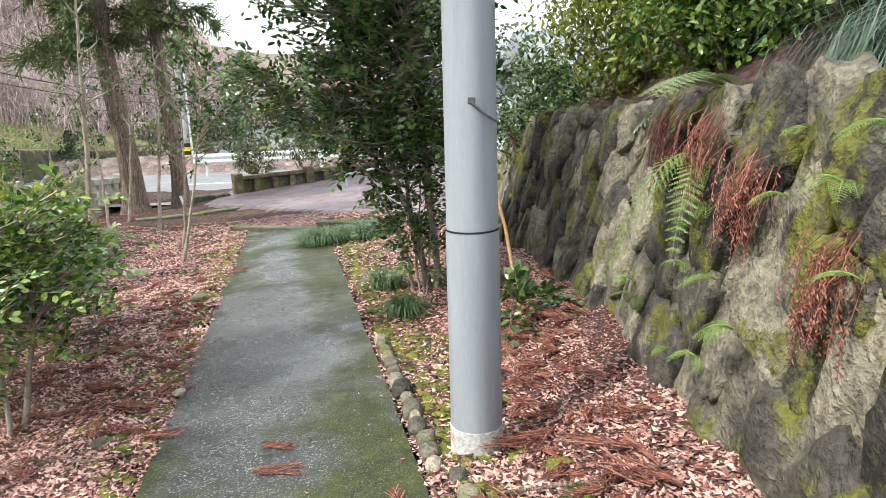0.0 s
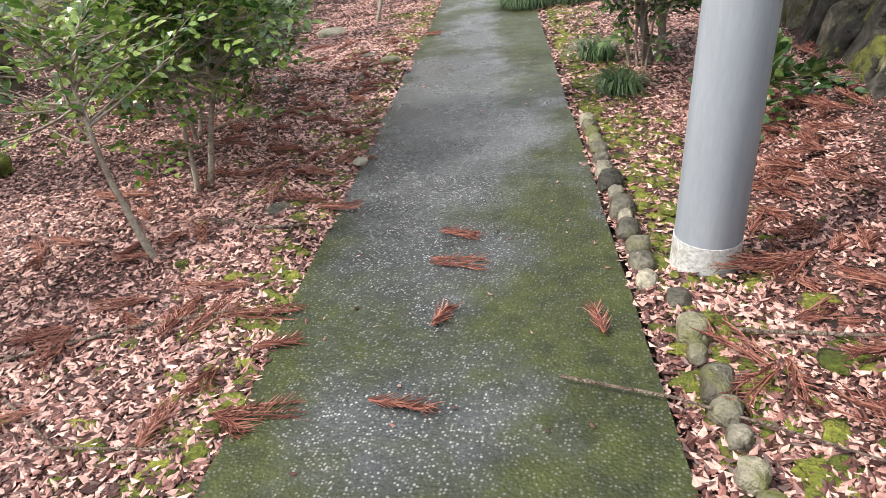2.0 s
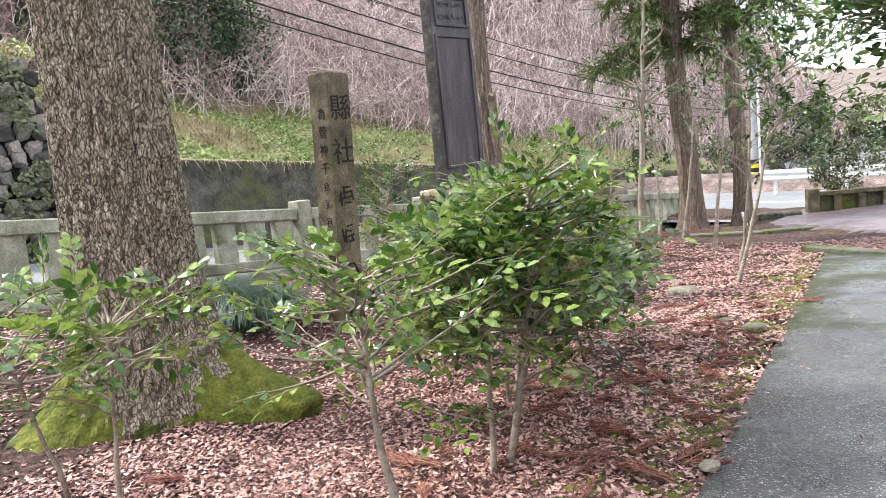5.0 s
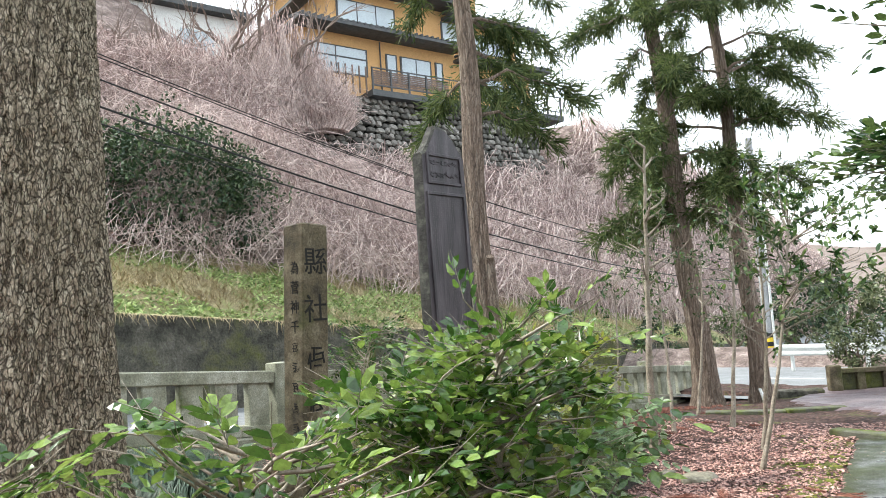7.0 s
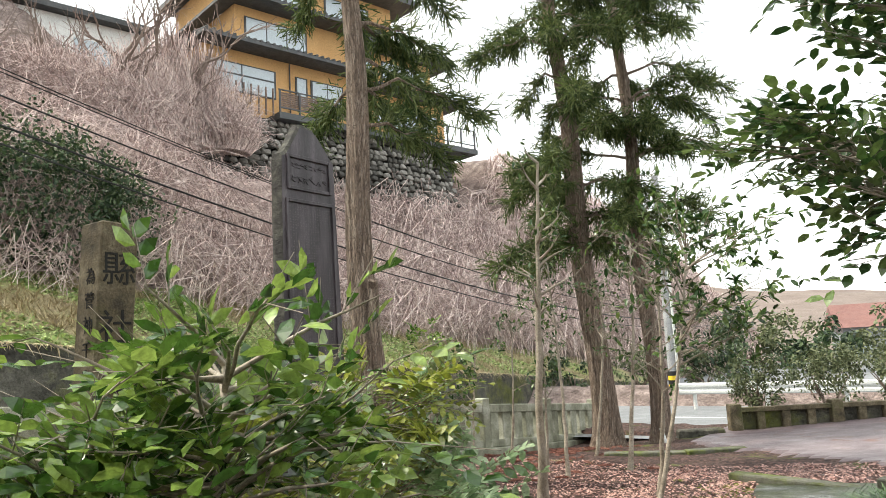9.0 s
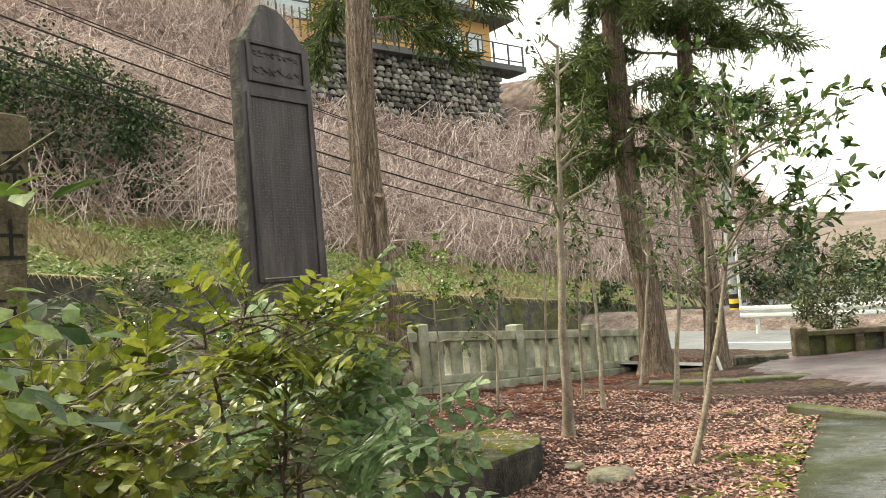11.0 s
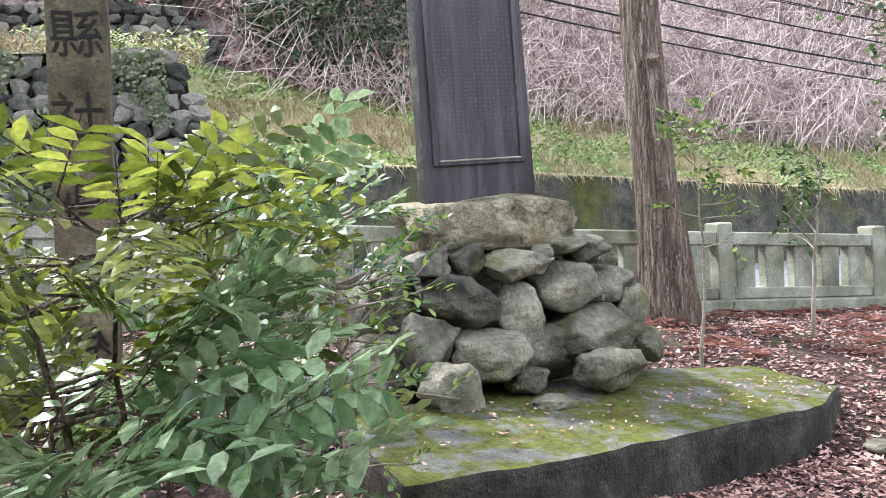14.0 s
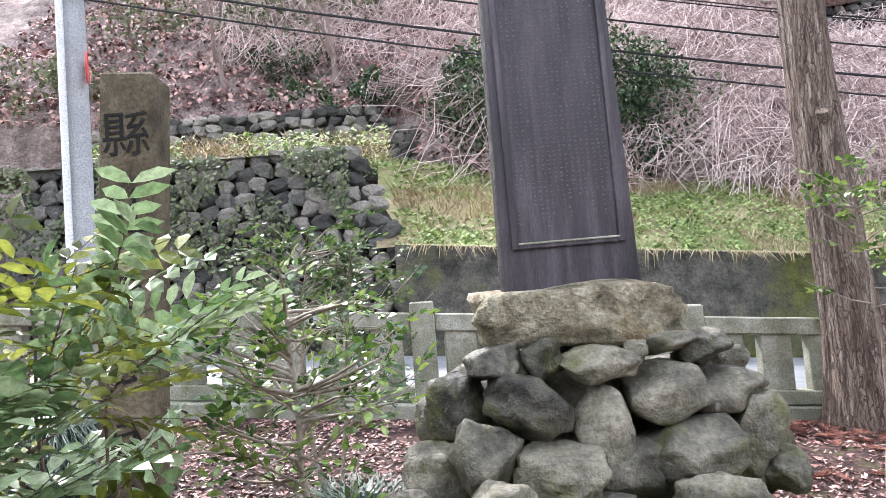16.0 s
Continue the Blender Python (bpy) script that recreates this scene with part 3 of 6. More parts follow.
rockwall = thing("rock_wall", (1.2, 4.5, 0), "mossy dry-stacked rock retaining wall", "rock wall", kind="structure")
g = Geo()
vs = []
for j in range(41):
    y = lerp(-4, 11, j / 40)
    x = wall_foot(y) + 0.075
    for t in (0, 0.5, 1):
        vs.append((x + 0.42 * t - 1.2, y - 4.5, lerp(-0.3, wall_h(y), t) - 0.06))
g.add(vs, [(j * 3 + i, j * 3 + i + 3, j * 3 + i + 4, j * 3 + i + 1) for j in range(40) for i in range(2)])
part("backing", g, M_ROCK, rockwall, "earth and moss packed between the stones")
wr = random.Random(21)
y = -2.0
while y < 9.6:
    wcol = wr.uniform(0.24, 0.44)
    hgt = wall_h(y)
    z = soil(1.0, y) - 0.12
    while z < hgt - 0.05:
        hs = min(wr.uniform(0.28, 0.62), hgt - z + 0.08)
        t = (z + hs / 2 + 0.2) / (hgt + 0.3)
        x = wall_foot(y) + 0.15 + 0.40 * t + wr.uniform(-0.05, 0.04)
        m = Euler((wr.uniform(0.0, 0.35), 0.24 + wr.uniform(-0.07, 0.07), wr.uniform(-0.12, 0.12))).to_matrix()
        g = lump((0.115, wcol * 0.74, hs * 0.72), wr.uniform(0, 90), 4 if 1.5 < y < 6.5 else 3, 0.24, 0.97, m=m, cuts=9, depth=(0.72, 0.95))
        ob = part("rock", g, M_ROCK, rockwall, flat=False)
        ob.location = (x - 1.2, y + wcol / 2 - 4.5 + wr.uniform(-0.03, 0.03), z + hs / 2)
        z += hs * 0.93
    y += wcol * 0.93

# earth on top of the rock wall, rising to a wooded bank
def wooded(x, y):
    hgt = wall_h(y) - 0.04
    d = x - (wall_foot(y) + 0.5)
    return hgt - 0.1 + 0.62 * max(0, d) + 0.10 * noise.noise(Vector((x * 1.5, y * 1.5, 7))) - (0.5 * clamp((y - 10) / 4) * 2)


g = Geo()
vs = []
for j in range(61):
    y = lerp(-5, 13, j / 60)
    for i in range(21):
        x = wall_foot(min(y, 9.5)) + 0.46 + 5.5 * (i / 20) ** 1.3
        vs.append((x, y, wooded(x, y)))
g.add(vs, [(j * 21 + i, j * 21 + i + 1, j * 21 + i + 22, j * 21 + i + 21) for j in range(60) for i in range(20)])
solid("wooded_bank", g, M_SOIL, "leaf-strewn earth bank above the rock wall", "bank", kind="structure", flat=False)

# ---- cobbles along the path ----
er = random.Random(5)
y = 1.2
while y < 5.6:
    s = er.uniform(0.048, 0.088)
    x = path_right(y) + 0.07 + 0.02 * er.random() + (0.08 if y < 3.2 else 0)
    solid("edging_stone", lump((s * er.uniform(0.75, 1.0), s * er.uniform(1.0, 1.35), s * 0.8), er.uniform(0, 99), 3, 0.2, 0.3, at=on_soil(x, y, 0.02)), M_STONE,
          "rounded mossy river cobble edging the path", "stone", "cobbles along the path", flat=False)
    y += s * er.uniform(2.0, 2.7)

# ---- stele on stacked boulders ----
SX, SY = -6.4, 8.46
stele = thing("stone_monument", (SX, SY, 0.72), "tall dark slate stele with carved inscription panels", "monument", rz=2)
stele.matrix_basis = pose(SX, SY, 0.72, 0.8, 0, 2)
body = Geo()
outline = []
n = 14
for i in range(n + 1):
    t = i / n
    yy = lerp(-0.365, 0.365, t)
    if t < 0.42:
        zz = 2.24 + 0.34 * smooth(t / 0.42)
    else:
        zz = 2.58 - 0.33 * clamp((t - 0.5) / 0.5) ** 1.5 if t > 0.5 else 2.58
    outline.append((yy + 0.01 * noise.noise(Vector((i, 1, 1))), zz + 0.03 * noise.noise(Vector((i * 0.9, 5, 2)))))
ring = [(-0.41, 0.0), (-0.40, 0.55), (-0.392, 1.1), (-0.38, 1.7)] + outline + [(0.375, 1.7), (0.388, 1.1), (0.40, 0.55), (0.41, 0.0)]
vs = []
for d, k in ((0.11, 0.985), (0.085, 1.0), (-0.005, 1.0), (-0.03, 0.98)):
    for i, (yy, zz) in enumerate(ring):
        vs.append((d + 0.012 * noise.noise(Vector((i * 0.7, d * 9, 4))) * (abs(d) < 0.1), yy * k, zz * (k if zz > 0 else 1)))
m_ = len(ring)
fs = [tuple(range(m_)), tuple(reversed(range(3 * m_, 4 * m_)))]
for r_ in range(3):
    for i in range(m_):
        j = (i + 1) % m_
        fs.append((r_ * m_ + i, (r_ + 1) * m_ + i, (r_ + 1) * m_ + j, r_ * m_ + j))
body.add(vs, [tuple(reversed(f)) for f in fs])
ob = part("slab", body, M_STELE, stele)
ob.data.materials.append(M_STELE_EDGE)
for p in ob.data.polygons:
    if len(p.vertices) == 4:
        p.material_index = 1


def framed(name, y0, y1, z0, z1, w, label):
    g = Geo()
    for a, b, c, d in ((y0, y1, z0 - w, z0), (y0, y1, z1, z1 + w), (y0 - w, y0, z0 - w, z1 + w), (y1, y1 + w, z0 - w, z1 + w)):
        g.box(0.118, (a + b) / 2, (c + d) / 2, 0.028, b - a, d - c, None, 0.004)
    return part(name, g, M_STELE, stele, label)


framed("heading_frame", -0.27, 0.27, 1.93, 2.21, 0.035, "raised border of the heading panel")
framed("text_frame", -0.30, 0.30, 0.29, 1.77, 0.035, "raised border of the long inscription")
g = Geo()
g.box(0.134, 0, 0.286, 0.012, 0.60, 0.012, None, 0.003)
part("ledge", g, M_GRANITE, stele, "pale worn lower ledge")
ir = random.Random(3)
g = Geo()
for c in range(17):
    yy = -0.272 + 0.034 * c
    z = 1.73
    end = ir.uniform(0.34, 0.6)
    while z > end:
        if ir.random() < 0.93:
            for s in range(2):
                g.box(0.1105, yy + ir.uniform(-0.006, 0.006), z + ir.uniform(-0.006, 0.006), 0.004, ir.uniform(0.006, 0.016), ir.uniform(0.002, 0.008))
        z -= 0.026
part("inscription", g, material("worn_carving", [(0.10, 0.09, 0.095), (0.16, 0.145, 0.15)], 6, 0.8, 0), stele, "rows of small worn characters")
g = Geo()
for rw, (zz, nn, sz) in enumerate(((2.14, 8, 0.05), (2.01, 6, 0.075))):
    for c in range(nn):
        yy = lerp(-0.22, 0.22, c / (nn - 1))
        g = Geo()
        for s in range(5):
            g.box(0.115, yy + ir.uniform(-0.3, 0.3) * sz, zz + ir.uniform(-0.45, 0.45) * sz, 0.008, sz * ir.uniform(0.2, 0.8), sz * 0.13, Euler((ir.uniform(-0.8, 0.8), 0, 0)).to_matrix())
        part("character", g, M_STELE, stele)

cap = lump((0.37, 0.67, 0.205), 4.4, 4, 0.16, 0.9, cuts=3, depth=(0.88, 1.02), at=(-6.25, 8.45, 0.575))
solid("cap_boulder", cap, M_CAP, "large pale tan boulder carrying the stele", "boulder", flat=False)
# boulders: y, z of the centre, half width, half height, depth from the camera side, tilt
HEAP = [
    (7.95, 0.36, 0.17, 0.10, -5.98, 0.25), (8.20, 0.37, 0.12, 0.11, -5.95, 0.1), (8.46, 0.33, 0.23, 0.11, -5.95, 0.05), (8.68, 0.39, 0.06, 0.055, -5.9, 0), (8.86, 0.40, 0.16, 0.06, -5.98, 0.1),
    (9.06, 0.36, 0.16, 0.085, -5.98, 0.3), (8.09, 0.13, 0.23, 0.17, -5.86, -0.25), (8.45, -0.02, 0.16, 0.28, -5.86, 0.12), (8.80, 0.14, 0.23, 0.17, -5.90, 0.15), (9.15, 0.13, 0.21, 0.13, -5.98, -0.15),
    (9.2, 0.26, 0.2, 0.10, -6.3, 0.0), (8.86, -0.15, 0.29, 0.18, -5.78, 0.12), (8.18, -0.17, 0.24, 0.15, -5.72, 0.08), (7.84, -0.12, 0.17, 0.24, -5.80, -0.3), (9.28, -0.12, 0.18, 0.25, -5.95, -0.35),
    (7.72, 0.15, 0.16, 0.2, -6.05, 0.0), (7.62, -0.2, 0.22, 0.2, -6.0, 0.2), (8.55, -0.25, 0.35, 0.2, -5.98, 0.0), (9.3, -0.3, 0.3, 0.22, -6.25, 0.0),
    (7.9, 0.0, 0.4, 0.3, -6.5, 0.0), (8.5, 0.1, 0.45, 0.33, -6.45, 0.0), (9.0, -0.05, 0.4, 0.3, -6.5, 0.0), (8.3, -0.35, 0.6, 0.25, -6.4, 0.0),
]
for k, (yy, zz, hw, hh, xx, tl) in enumerate(HEAP):
    g = lump((hw * 0.85 + 0.05, hw * 1.12, hh * 1.12), 11 + k * 2.3, 4, 0.20, 0.45, cuts=9, depth=(0.60, 0.84), at=(xx, yy, zz), m=Euler((tl, 0, 0)).to_matrix())
    solid("boulder", g, M_STONE, "grey weathered boulder stacked under the monument", "boulder", "boulders under the monument", flat=False)
LOW = [(-5.30, 8.90, -0.33, 0.29, 0.17, 0.22, "dark lichen-spotted boulder on the mossy slab"), (-5.62, 9.40, -0.30, 0.17, 0.16, 0.15, "small dark grey boulder beside the monument"),
       (-5.40, 8.42, -0.36, 0.19, 0.11, 0.15, "flat dark wet stone on the slab"), (-5.28, 7.88, -0.32, 0.25, 0.20, 0.2, "pale yellow-green lichen-covered boulder"),
       (-5.45, 7.42, -0.34, 0.19, 0.17, 0.17, "grey rounded boulder beside the slab"), (-5.12, 8.42, -0.43, 0.2, 0.06, 0.13, "flat grey stone lying on the slab"), (-5.6, 7.1, -0.42, 0.2, 0.15, 0.2, "grey rounded boulder beside the slab")]
for k, (xx, yy, zz, hw, hh, dd, lab) in enumerate(LOW):
    solid("boulder", lump((dd * 0.80, hw * 0.80, hh * 0.86), 70 + k * 3.1, 4, 0.25, 0.3, cuts=8, at=(xx - 0.26, yy, zz + 0.01)), M_STONE, lab, "boulder", "boulders on the slab", flat=False)

# ---- mossy slab ----
g = Geo()
corners = [(-4.44, 7.25), (-4.52, 8.0), (-4.71, 8.85), (-4.87, 9.65), (-4.93, 9.95), (-5.30, 10.48), (-6.0, 10.4), (-6.1, 9.6), (-5.9, 8.4), (-5.45, 7.2)]
fine = []
for i, a in enumerate(corners):
    b = corners[(i + 1) % len(corners)]
    for k in range(8):
        x, y = lerp(a[0], b[0], k / 8), lerp(a[1], b[1], k / 8)
        fine.append((x + 0.02 * noise.noise(Vector((x * 5, y * 5, 0))), y + 0.02 * noise.noise(Vector((x * 5, y * 5, 8)))))
N = len(fine)


def slab_z(y):
    return -0.40 - 0.085 * (y - 8)


cx, cy = -5.2, 8.5
levels = [(1.0, -0.40, 0), (1.0, -0.03, 0), (0.985, 0.0, 0), (0.8, 0.0, 1), (0.5, 0.0, 1), (0.2, 0.0, 1)]
vs = []
for k, dz, _ in levels:
    for x, y in fine:
        px_, py_ = lerp(cx, x, k), lerp(cy, y, k)
        vs.append((px_, py_, slab_z(py_) + dz + (0.012 * noise.noise(Vector((px_ * 4, py_ * 4, 3))) if dz > -0.2 else 0)))
fs = [(r_ * N + i, r_ * N + (i + 1) % N, (r_ + 1) * N + (i + 1) % N, (r_ + 1) * N + i) for r_ in range(len(levels) - 1) for i in range(N)]
fs.append(tuple(range(5 * N, 6 * N)))
g.add(vs, fs)
ob = solid("mossy_slab", g, M_SLAB_SHADED, "thick broken concrete slab covered in bright moss", "slab")
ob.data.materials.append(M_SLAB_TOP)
# upward faces take the paler mossy concrete; the sides keep the painted-in shade
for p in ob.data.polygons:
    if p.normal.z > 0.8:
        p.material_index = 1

# ---- inscribed pillar ----
pillar = thing("stone_pillar", (-5.92, 6.10, -0.36), "square stone shrine pillar with carved ink-filled characters", "pillar", rz=0)
PW, PH = 0.27, 2.36
g = Geo()
g.box(0, 0, PH / 2 - 0.1, PW, PW, PH + 0.2, Euler((radians(-2.9), 0, 0)).to_matrix(), 0.012)
g.add([(-PW / 2 + 0.012, -PW / 2 + 0.078, PH - 0.004), (PW / 2 - 0.012, -PW / 2 + 0.078, PH - 0.004), (PW / 2 - 0.012, PW / 2 + 0.045, PH - 0.012), (-PW / 2 + 0.012, PW / 2 + 0.045, PH - 0.012), (0, 0.06, PH + 0.028)],
      [(0, 1, 4), (1, 2, 4), (2, 3, 4), (3, 0, 4)])
part("shaft", g, M_PILLAR, pillar)


def character(text, size, m, parent):
    cu = bpy.data.curves.new("character", "FONT")
    cu.body, cu.size, cu.extrude, cu.align_x, cu.align_y = text, size, 0.003, "CENTER", "CENTER"
    tmp = bpy.data.objects.new("character", cu)
    scene.collection.objects.link(tmp)
    bpy.context.view_layer.update()
    me = bpy.data.meshes.new_from_object(tmp.evaluated_get(bpy.context.evaluated_depsgraph_get()))
    bpy.data.objects.remove(tmp)
    me.materials.clear()
    ob = part("character", me, M_INK, parent)
    ob.matrix_basis = m
    return ob


def glyph(m, size, parent, seed):
    """An illegible carved character: a few plain strokes."""
    r = random.Random(seed)
    g = Geo()
    for s in range(4):
        g.box(0.0004 * s, size * r.uniform(-0.05, 0.12), (0.40 - 0.22 * s) * size, 0.006, size * r.uniform(0.3, 0.6), size * 0.07, Euler((r.uniform(-0.25, 0.25), 0, 0)).to_matrix())
    for s in range(4):
        g.box(0.002 + 0.0004 * s, size * r.uniform(-0.4, 0.35), size * r.uniform(-0.25, 0.2), 0.006, size * 0.065, size * r.uniform(0.25, 0.6), Euler((r.uniform(-0.7, 0.7), 0, 0)).to_matrix())
    ob = part("character", g, M_INK, parent)
    ob.matrix_basis = m
    return ob


def tilt_y(z):
    return (PH / 2 - 0.1 - z) * -0.0507


for ch, z in (("縣", 2.02), ("社", 1.62), ("", 1.22), ("", 0.86), ("", 0.5), ("社", 0.16)):
    yy = tilt_y(z)
    if ch:
        character(ch, 0.25, pose(PW / 2 + 0.002, yy, z, 90, 0, 90), pillar)
    else:
        glyph(pose(PW / 2 + 0.002, yy, z), 0.22, pillar, int(z * 100))
for k, ch in enumerate(("為", "菅", "神", "千", "", "", "", "", "", "年")):
    z = 1.98 - 0.165 * k
    if ch:
        character(ch, 0.12, pose(0.03, -PW / 2 - 0.002 + tilt_y(z), z, 90, 0, 0), pillar)
    else:
        glyph(pose(0.03, -PW / 2 - 0.002 + tilt_y(z), z, 0, 0, 90), 0.1, pillar, k)

# ---- large old tree with mossy roots ----
big = thing("old_tree", (-5.40, 3.86, -0.28), "large old tree with furrowed bark and mossy roots", "tree")


def root_lobe(a):
    """How far a root reaches out in a direction."""
    v = 0.0
    for c, h in ((0.62, 1.0), (-1.45, 0.9), (2.6, 0.8), (-2.7, 0.7)):
        d = (a - c + math.pi) % (2 * math.pi) - math.pi
        v += h * math.exp(-(d / 0.38) ** 2)
    return v


g = Geo()
nr, nt = 170, 160
vs = []
for i in range(nr + 1):
    z = -0.15 + 9.0 * (i / nr) ** 1.4
    for k in range(nt):
        a = 2 * math.pi * k / nt
        lobes = 0.25 + 0.95 * root_lobe(a) + 0.25 * noise.noise(Vector((math.cos(a) * 1.5, math.sin(a) * 1.5, 2)))
        rad = 0.375 - 0.014 * z + 0.55 * lobes * math.exp(-max(0, z + 0.05) / 0.26) + 0.10 * math.exp(-max(0, z) / 0.9)
        q = Vector((math.cos(a) * 5.0, math.sin(a) * 5.0, z * 2.2))
        ridge = abs(noise.noise(q * 1.6)) + 0.5 * abs(noise.noise(q * 3.1 + Vector((3, 1, 9))))
        rad += 0.045 * min(ridge, 0.5) * 2 - 0.02
        vs.append((rad * math.cos(a) - 0.02 * z, rad * math.sin(a), z))
M_MOSS = material("bright_moss", [(0.05, 0.065, 0.008), (0.12, 0.14, 0.018), (0.22, 0.23, 0.035)], 11, 0.95, 1.0, 60, island=0.3, deep=0.03)
bare, mossy = [], {0: [], 1: [], 2: []}
for i in range(nr):
    for k in range(nt):
        f = (i * nt + k, i * nt + (k + 1) % nt, (i + 1) * nt + (k + 1) % nt, (i + 1) * nt + k)
        c = Vector(vs[f[0]])
        a = math.atan2(c.y, c.x)
        if c.z < 0.60 * root_lobe(a) + 0.30 * noise.noise(c * 3.5) + 0.30 * noise.noise(c * 9) - 0.06:
            mossy[0 if -0.3 < a < 1.7 else 1 if -2.1 < a <= -0.3 else 2].append(f)
        else:
            bare.append(f)
g.add(vs, bare)
part("trunk", g, M_BIGBARK, big)
for k in mossy:
    used = sorted({i for f in mossy[k] for i in f})
    back = {i: n_ for n_, i in enumerate(used)}
    g = Geo()
    g.add([vs[i] for i in used], [tuple(back[i] for i in f) for f in mossy[k]])
    part("mossy_root", g, M_MOSS, big, "spreading root under bright green moss")
tr = random.Random(17)
crown = Geo()
for k in range(7):
    a = 2 * math.pi * k / 7 + 0.3
    base = Vector((-0.16, 0, 7.9 + 0.1 * k))
    tip = base + Vector((math.cos(a) * 2.2, math.sin(a) * 2.2, 1.6 + tr.random()))
    cv = curve(base, tip, 0.1, 6, tr)
    g = Geo()
    g.tube(cv, [lerp(0.16, 0.02, t / 6) for t in range(7)], 8)
    part("limb", g, M_BIGBARK, big, flat=False)
    for q in range(420):
        c = cv[tr.randint(2, 6)] + rvec(tr) * 0.8
        crown.leaf(c, rvec(tr).normalized(), (Vector((0, 0, 1)) + rvec(tr)).normalized(), 0.12, 0.05)
tagged(part("foliage", crown, M_GLOSS, big), kind="stuff")


# ---- cedars ----
def cedar(at, label, height, r0, lean, boughs, z0, r, spread=1.9, group="", sides=None):
    root = thing("cedar_tree", at, label, "tree", group)
    nseg = 26
    wood = Geo()
    line = [Vector((lean[0] * (i / nseg) + 0.05 * math.sin(i * 0.7), lean[1] * (i / nseg), -0.15 + height * i / nseg)) for i in range(nseg + 1)]
    # closer rings at the foot
    pts, rr = [], []
    for i in range(nseg * 5 + 1):
        f = (i / (nseg * 5)) ** 1.8
        k = min(nseg - 1, int(f * nseg))
        pts.append(line[k].lerp(line[k + 1], f * nseg - k))
        zz = height * f
        rr.append(r0 * (1 - 0.82 * f) + r0 * 0.8 * math.exp(-zz / 0.35))
    vs = []
    for p, q in zip(pts, rr):
        for k in range(72):
            a = 2 * math.pi * k / 72
            w = 1 + 0.10 * abs(noise.noise(Vector((math.cos(a) * 9, math.sin(a) * 9, p.z * 0.5)))) + 0.12 * noise.noise(Vector((math.cos(a) * 1.6, math.sin(a) * 1.6, p.z * 0.15)))
            vs.append((p.x + q * w * math.cos(a), p.y + q * w * math.sin(a), p.z))
    m = len(pts)
    wood.add(vs, [(i * 72 + k, i * 72 + (k + 1) % 72, (i + 1) * 72 + (k + 1) % 72, (i + 1) * 72 + k) for i in range(m - 1) for k in range(72)])
    part("trunk", wood, M_BARK, root)
    green = Geo()
    for b in range(boughs):
        z = lerp(z0, height * 0.97, (b + r.random()) / boughs)
        f = z / height
        base = line[min(nseg, int(f * nseg))]
        a = r.uniform(0, 2 * math.pi) if not sides else r.choice(sides) + r.uniform(-0.6, 0.6)
        L = spread * r.uniform(0.6, 1.1) * (1 - 0.55 * (f - z0 / height))
        out = Vector((math.cos(a), math.sin(a), 0))
        tip = base + out * L + Vector((0, 0, -0.25 * L + 0.2 * r.random()))
        cv = [base.lerp(tip, t / 6) + Vector((0, 0, 0.22 * L * math.sin(math.pi * t / 6) * r.uniform(0.4, 1))) for t in range(7)]
        limb = Geo()
        limb.tube(cv, [lerp(0.035, 0.006, t / 6) for t in range(7)], 5, caps=False)
        part("limb", limb, M_BARK, root)
        for s in range(int(80 * L)):
            t = lerp(1.5, 6, r.random() ** 0.8)
            i = min(5, int(t))
            p = cv[i].lerp(cv[i + 1], t - i)
            d = (out * 0.5 + rvec(r) * 0.9 + Vector((0, 0, -0.25))).normalized()
            L2 = r.uniform(0.18, 0.42)
            for q in range(7):
                c = p + d * (L2 * (q + 1) / 7)
                nd = (d * 0.8 + rvec(r) * 0.75 + Vector((0, 0, -0.2))).normalized()
                w = nd.cross(rvec(r)).normalized() * 0.011
                e = c + nd * r.uniform(0.09, 0.17)
                green.add([c - w, c + w, e + w * 0.5, e - w * 0.5], [(0, 1, 2, 3)])
    part("foliage", green, M_NEEDLE, root)
    return root


cedar_one = cedar((-8.0, 11.12, -0.68), "slender cedar with reddish brown stringy bark", 13, 0.215, (0.35, -0.55), 34, 5.2, random.Random(31), 2.2, sides=(0.9, -0.6, 2.2, 1.6))
stub = Geo()
stub.tube([(0.24, 0.14, -0.1), (0.26, 0.02, 0.9), (0.25, -0.12, 1.8), (0.27, -0.16, 2.55), (0.33, -0.22, 2.66)], [0.15, 0.11, 0.085, 0.07, 0.06], 12, 0.25, 3.0)
part("dead_stem", stub, M_BARK, cedar_one, "broken dead side stem with a cut stub")
cedar((-7.25, 17.25, -1.05), "tall cedar with dark furrowed trunk", 15, 0.245, (0.0, -1.9), 60, 4.3, random.Random(32), 2.1)
cedar((-6.35, 17.75, -1.05), "tall cedar with dark furrowed trunk", 15, 0.18, (0.0, -0.9), 60, 4.0, random.Random(33), 2.2)


